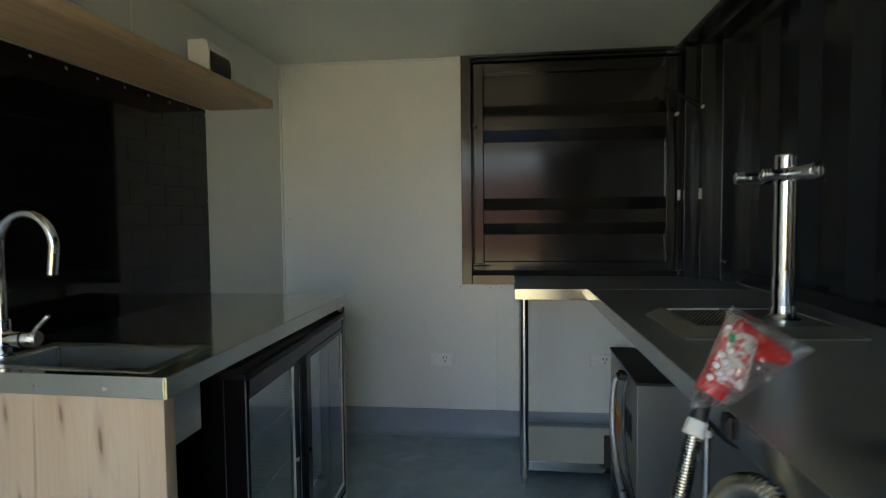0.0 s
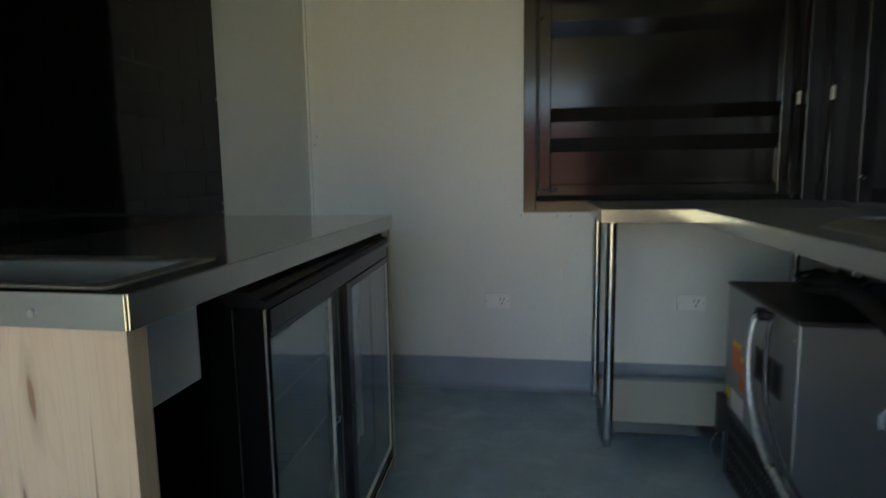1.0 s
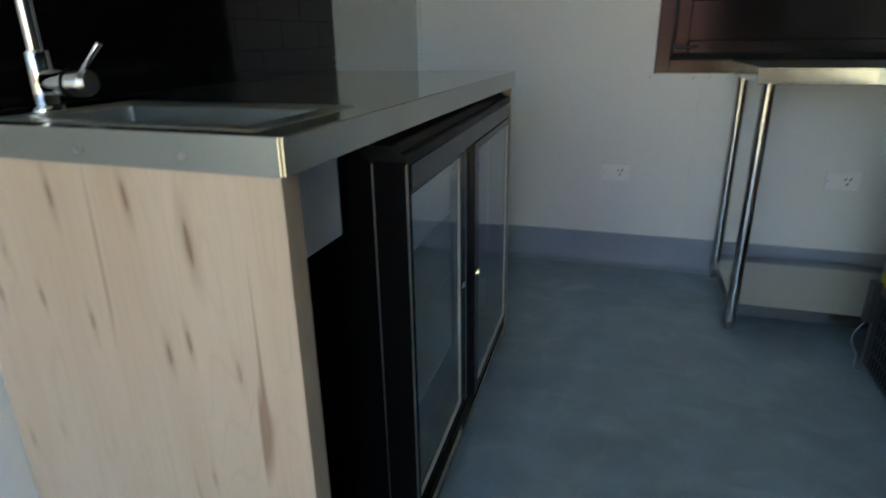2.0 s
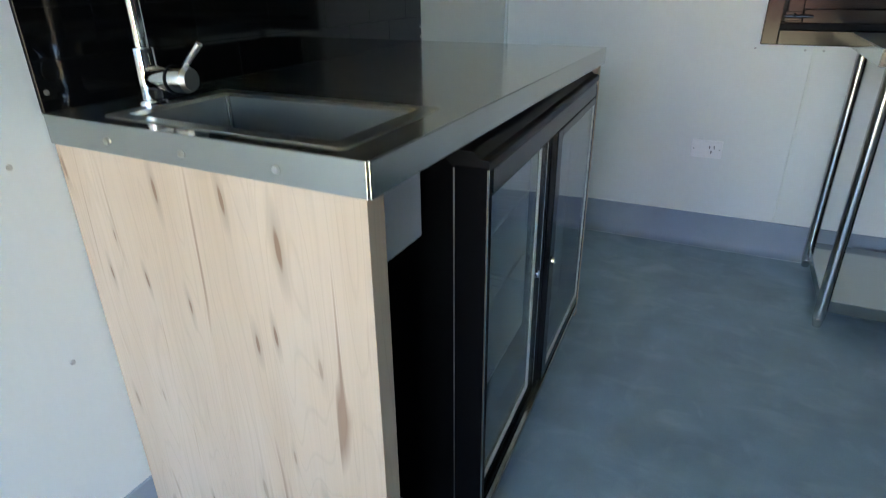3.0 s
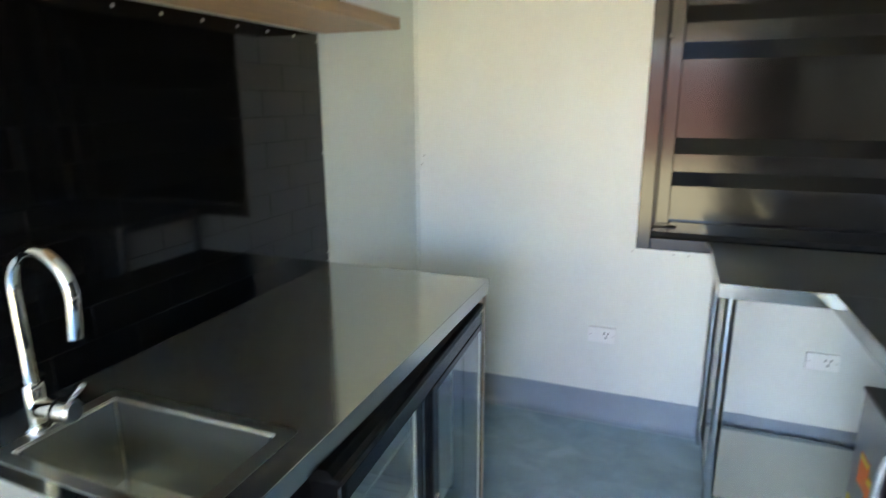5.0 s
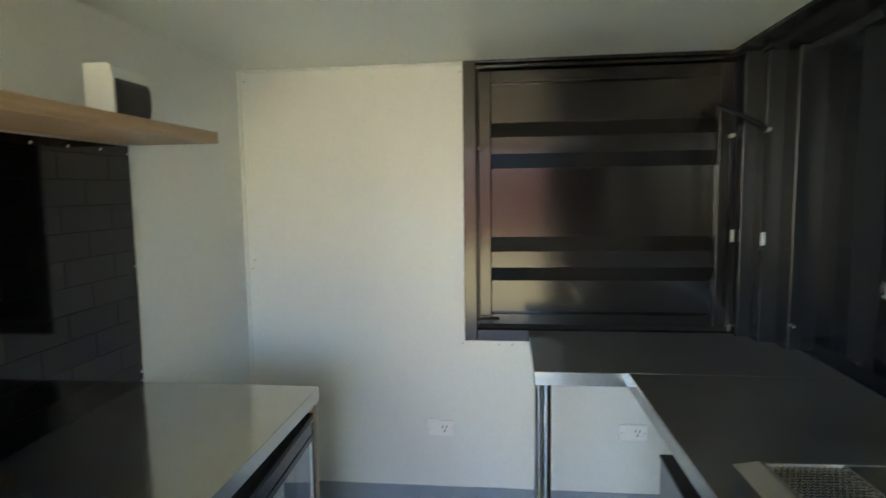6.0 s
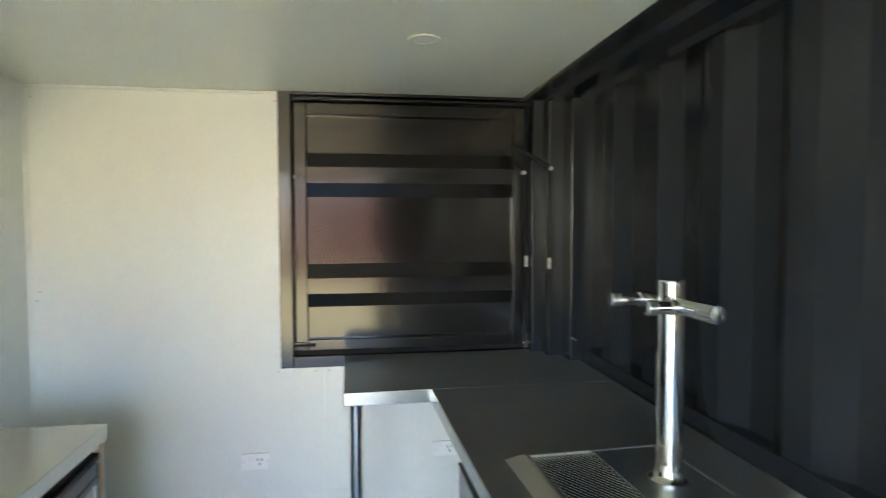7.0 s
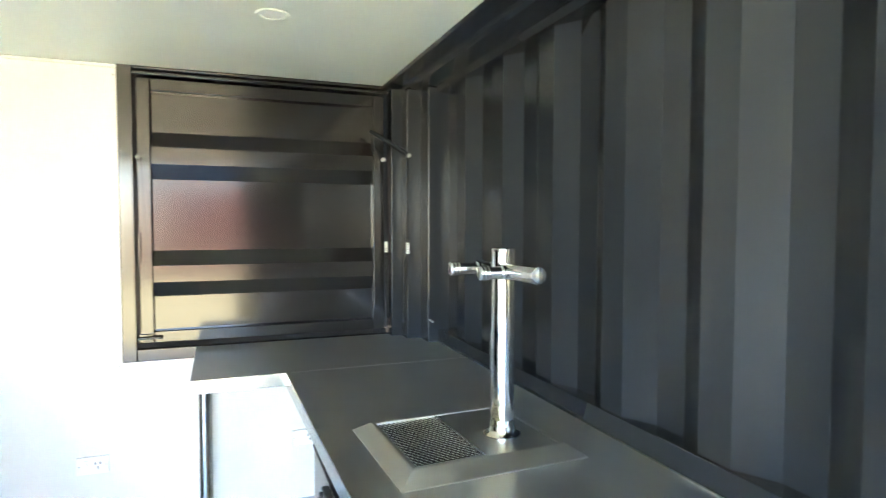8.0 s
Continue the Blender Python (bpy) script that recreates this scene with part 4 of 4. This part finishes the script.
part("clamp", tube(spline([(1.671, -1.250, 0.300), (1.672, -1.262, 0.2955)], 3), 0.0130, 14), TUBE_STEEL, hose)

drain = thing("drain_hose", 1.70, -1.09, 0.02, "thin dark drain hose hanging behind the braided hose", "hose")
part("tube", tube(spline([(1.712, -1.095, 0.632), (1.702, -1.100, 0.58), (1.700, -1.112, 0.46), (1.701, -1.155, 0.37), (1.702, -1.245, 0.30), (1.708, -1.38, 0.25), (1.724, -1.54, 0.17), (1.75, -1.66, 0.010)], 8), 0.0065, 12), DARK_HOSE, drain, smooth=True)
lead = thing("power_lead", 1.69, -0.72, 0.0, "thin grey lead looping down to the floor beside the chiller", "cable")
part("wire", tube(spline([(1.694, -0.750, 0.16), (1.682, -0.746, 0.135), (1.676, -0.744, 0.105), (1.684, -0.746, 0.075), (1.696, -0.750, 0.05), (1.698, -0.752, 0.0035), (1.712, -0.775, 0.0035)], 8), 0.0020, 10), HOSE_CLEAR, lead, smooth=True)

python_hose = thing("insulated_beer_line", 1.9, -1.3, 0.5, "thick black insulated beer line draped from chiller to bench", "hose")
part("tube", tube(spline([(1.95, -0.80, 0.702), (1.93, -1.05, 0.702), (1.90, -1.25, 0.690), (1.89, -1.45, 0.640), (1.90, -1.65, 0.640), (1.95, -1.82, 0.72), (1.985, -1.885, 0.78), (1.99, -1.89, 0.84), (1.99, -1.89, 0.875)], 8), 0.028, 16), RUBBER, python_hose, smooth=True)
cables = thing("black_cable", 1.9, -0.95, 0.675, "black power cable coiled on the chiller lid", "cable")
part("coil", tube([Vector((1.93 + (0.075 + 0.020 * math.sin(a * 0.7)) * math.cos(a), -0.93 + (0.085 + 0.015 * math.cos(a * 0.9)) * math.sin(a), 0.682 + 0.0016 * a + 0.006 * math.sin(a * 1.3) ** 2)) for a in [k * 0.3 for k in range(80)]], 0.007, 8), RUBBER, cables, smooth=True)

# ---- bagged dispensing tap on a flexible steel conduit ----
cond = thing("steel_conduit", 1.6, -2.24, 0.0, "flexible ribbed steel conduit rising beside the bench edge", "conduit")
part("tube", flexible([(1.606, -2.236, 0.868), (1.590, -2.245, 0.80), (1.576, -2.252, 0.73), (1.566, -2.26, 0.60), (1.572, -2.25, 0.40), (1.62, -2.20, 0.16), (1.72, -2.10, 0.03)], 0.0125), CONDUIT_STEEL, cond, smooth=True)
part("collar", rod((1.603, -2.2375, 0.862), (1.613, -2.231, 0.886), 0.0178, 0.0165, 24, bevel=0.003), OFF_WHITE, cond, "cream plastic collar")
part("collar_lug", rod((1.622, -2.236, 0.868), (1.632, -2.233, 0.862), 0.006, 0.005, 14, bevel=0.001), OFF_WHITE, cond)
part("stem", rod((1.613, -2.231, 0.886), (1.630, -2.226, 0.950), 0.0145, 0.0135, 20), BLACK_PLASTIC, cond, "black stem")
cond2 = thing("looped_conduit", 1.7, -2.2, 0.4, "second ribbed steel conduit looping beside the bench edge", "conduit")
part("tube", flexible([(1.562, -2.44, 0.016), (1.562, -2.445, 0.40), (1.564, -2.45, 0.78), (1.575, -2.465, 0.868), (1.597, -2.50, 0.900), (1.614, -2.535, 0.880), (1.622, -2.56, 0.78), (1.620, -2.57, 0.40), (1.616, -2.57, 0.016)], 0.0140), CONDUIT_STEEL, cond2, smooth=True)

gun = thing("bagged_dispenser", 1.72, -2.2, 0.93, "red and white dispensing tap wrapped in a clear plastic bag", "dispenser")
part("head", rod((1.648, -2.216, 0.910), (1.696, -2.198, 0.998), 0.026, 0.022, 20, bevel=0.006), RED, gun, smooth=True)
part("sleeve", rod((1.672, -2.218, 0.925), (1.706, -2.196, 1.008), 0.029, 0.026, 20, bevel=0.006), SLEEVE, gun, "white sleeve printed in red", smooth=True)
part("nozzle", rod((1.694, -2.186, 1.002), (1.782, -2.186, 0.966), 0.033, 0.013, 24, bevel=0.004), RED, gun, "red nozzle", smooth=True)
for k, (dx, dz) in enumerate(((0, 0), (0.009, 0.024), (0.017, 0.046))):
    for s in (0, 1):
        part("button", rod((1.640 + dx + s * 0.014, -2.243 + s * 0.004, 0.950 + 0.8 * dz + s * 0.005), (1.640 + dx + s * 0.014, -2.251 + s * 0.004, 0.949 + 0.8 * dz + s * 0.005), 0.0055, 0.0048, 14, bevel=0.001), OFF_WHITE, gun, "pale round button")
part("button_plate", box(1.668, 1.678, -2.246, -2.240, 1.004, 1.018, 0.002), GREEN, gun, "small green key")


def film_bag():
    """A loose flat bag: two crumpled sheets closed at the edges."""
    rng = random.Random(4)
    corners = [Vector((1.611, -2.224, 0.886)), Vector((1.680, -2.215, 1.060)), Vector((1.818, -2.200, 0.984)), Vector((1.682, -2.218, 0.896))]
    n, bm = 26, bmesh.new()
    sheets = []
    for side in (-1, 1):
        grid = []
        for i in range(n + 1):
            row = []
            for j in range(n + 1):
                u, v = i / n, j / n
                p = corners[0] * (1 - u) * (1 - v) + corners[1] * (1 - u) * v + corners[2] * u * v + corners[3] * u * (1 - v)
                puff = (math.sin(math.pi * u) * math.sin(math.pi * v)) ** 0.5
                q = noise.noise(p * 42 + Vector((side * 9, 0, 0))) * 0.011 + (abs(noise.noise(p * 70 + Vector((0, side * 5, 0)))) - 0.2) * 0.016 + noise.noise(p * 150) * 0.004
                row.append(bm.verts.new(p + Vector((0.25, 1, 0)).normalized() * side * (0.036 * puff) + Vector((q, q, q * 0.8)) * (0.12 + puff)))
            grid.append(row)
        for i in range(n):
            for j in range(n):
                bm.faces.new((grid[i][j], grid[i + 1][j], grid[i + 1][j + 1], grid[i][j + 1]))
        sheets.append(grid)
    return bm


gun.location += Vector((-0.018, -0.012, 0.016))
wrap = part("bag", film_bag(), FILM, gun, "crumpled clear plastic bag")
wrap.visible_shadow = False

# ---- small fixings ----
screws(splash, [(0.0070, -0.834, z) for z in (0.915, 0.945, 1.30, 1.665)] + [(0.0070, SPY0 + 0.012, z) for z in (0.93, 1.30, 1.665)] + [(0.0068, -2.0 + k * 0.13, 1.672) for k in range(9)], 1, 0.0045, 0.0025)

# ---- tiles of the splashback, last ----
first = None
rows = int((SPZ1 - SPZ0) / 0.0755) + 1
for r in range(rows):
    z0 = SPZ0 + r * 0.0755
    h = min(0.07535, SPZ1 - z0)
    y = SPY1 - (0.104 if r % 2 else 0.0)
    ys = [SPY1] if r % 2 else []
    cuts = sorted(set(ys + [y - 0.208 * k for k in range(8)]), reverse=True)
    cuts = [c for c in cuts if c > SPY0 + 0.02] + [SPY0]
    for a, b in zip(cuts, cuts[1:]):
        L = a - b - 0.002
        full = abs(L - 0.206) < 1e-4 and abs(h - 0.07535) < 1e-4
        if full and first:
            o = first.copy()
            scene.collection.objects.link(o)
            o.location = first.location + Vector((0, b - b_f, z0 - z_f))
            continue
        ob = part("tile", box(0.0053, 0.0068, b + 0.0006, a - 0.0006, z0 + 0.0002, z0 + h - 0.0002, 0.0006, segments=1), BLACK_SHEET, splash)
        if full:
            first, b_f, z_f = ob, b, z0
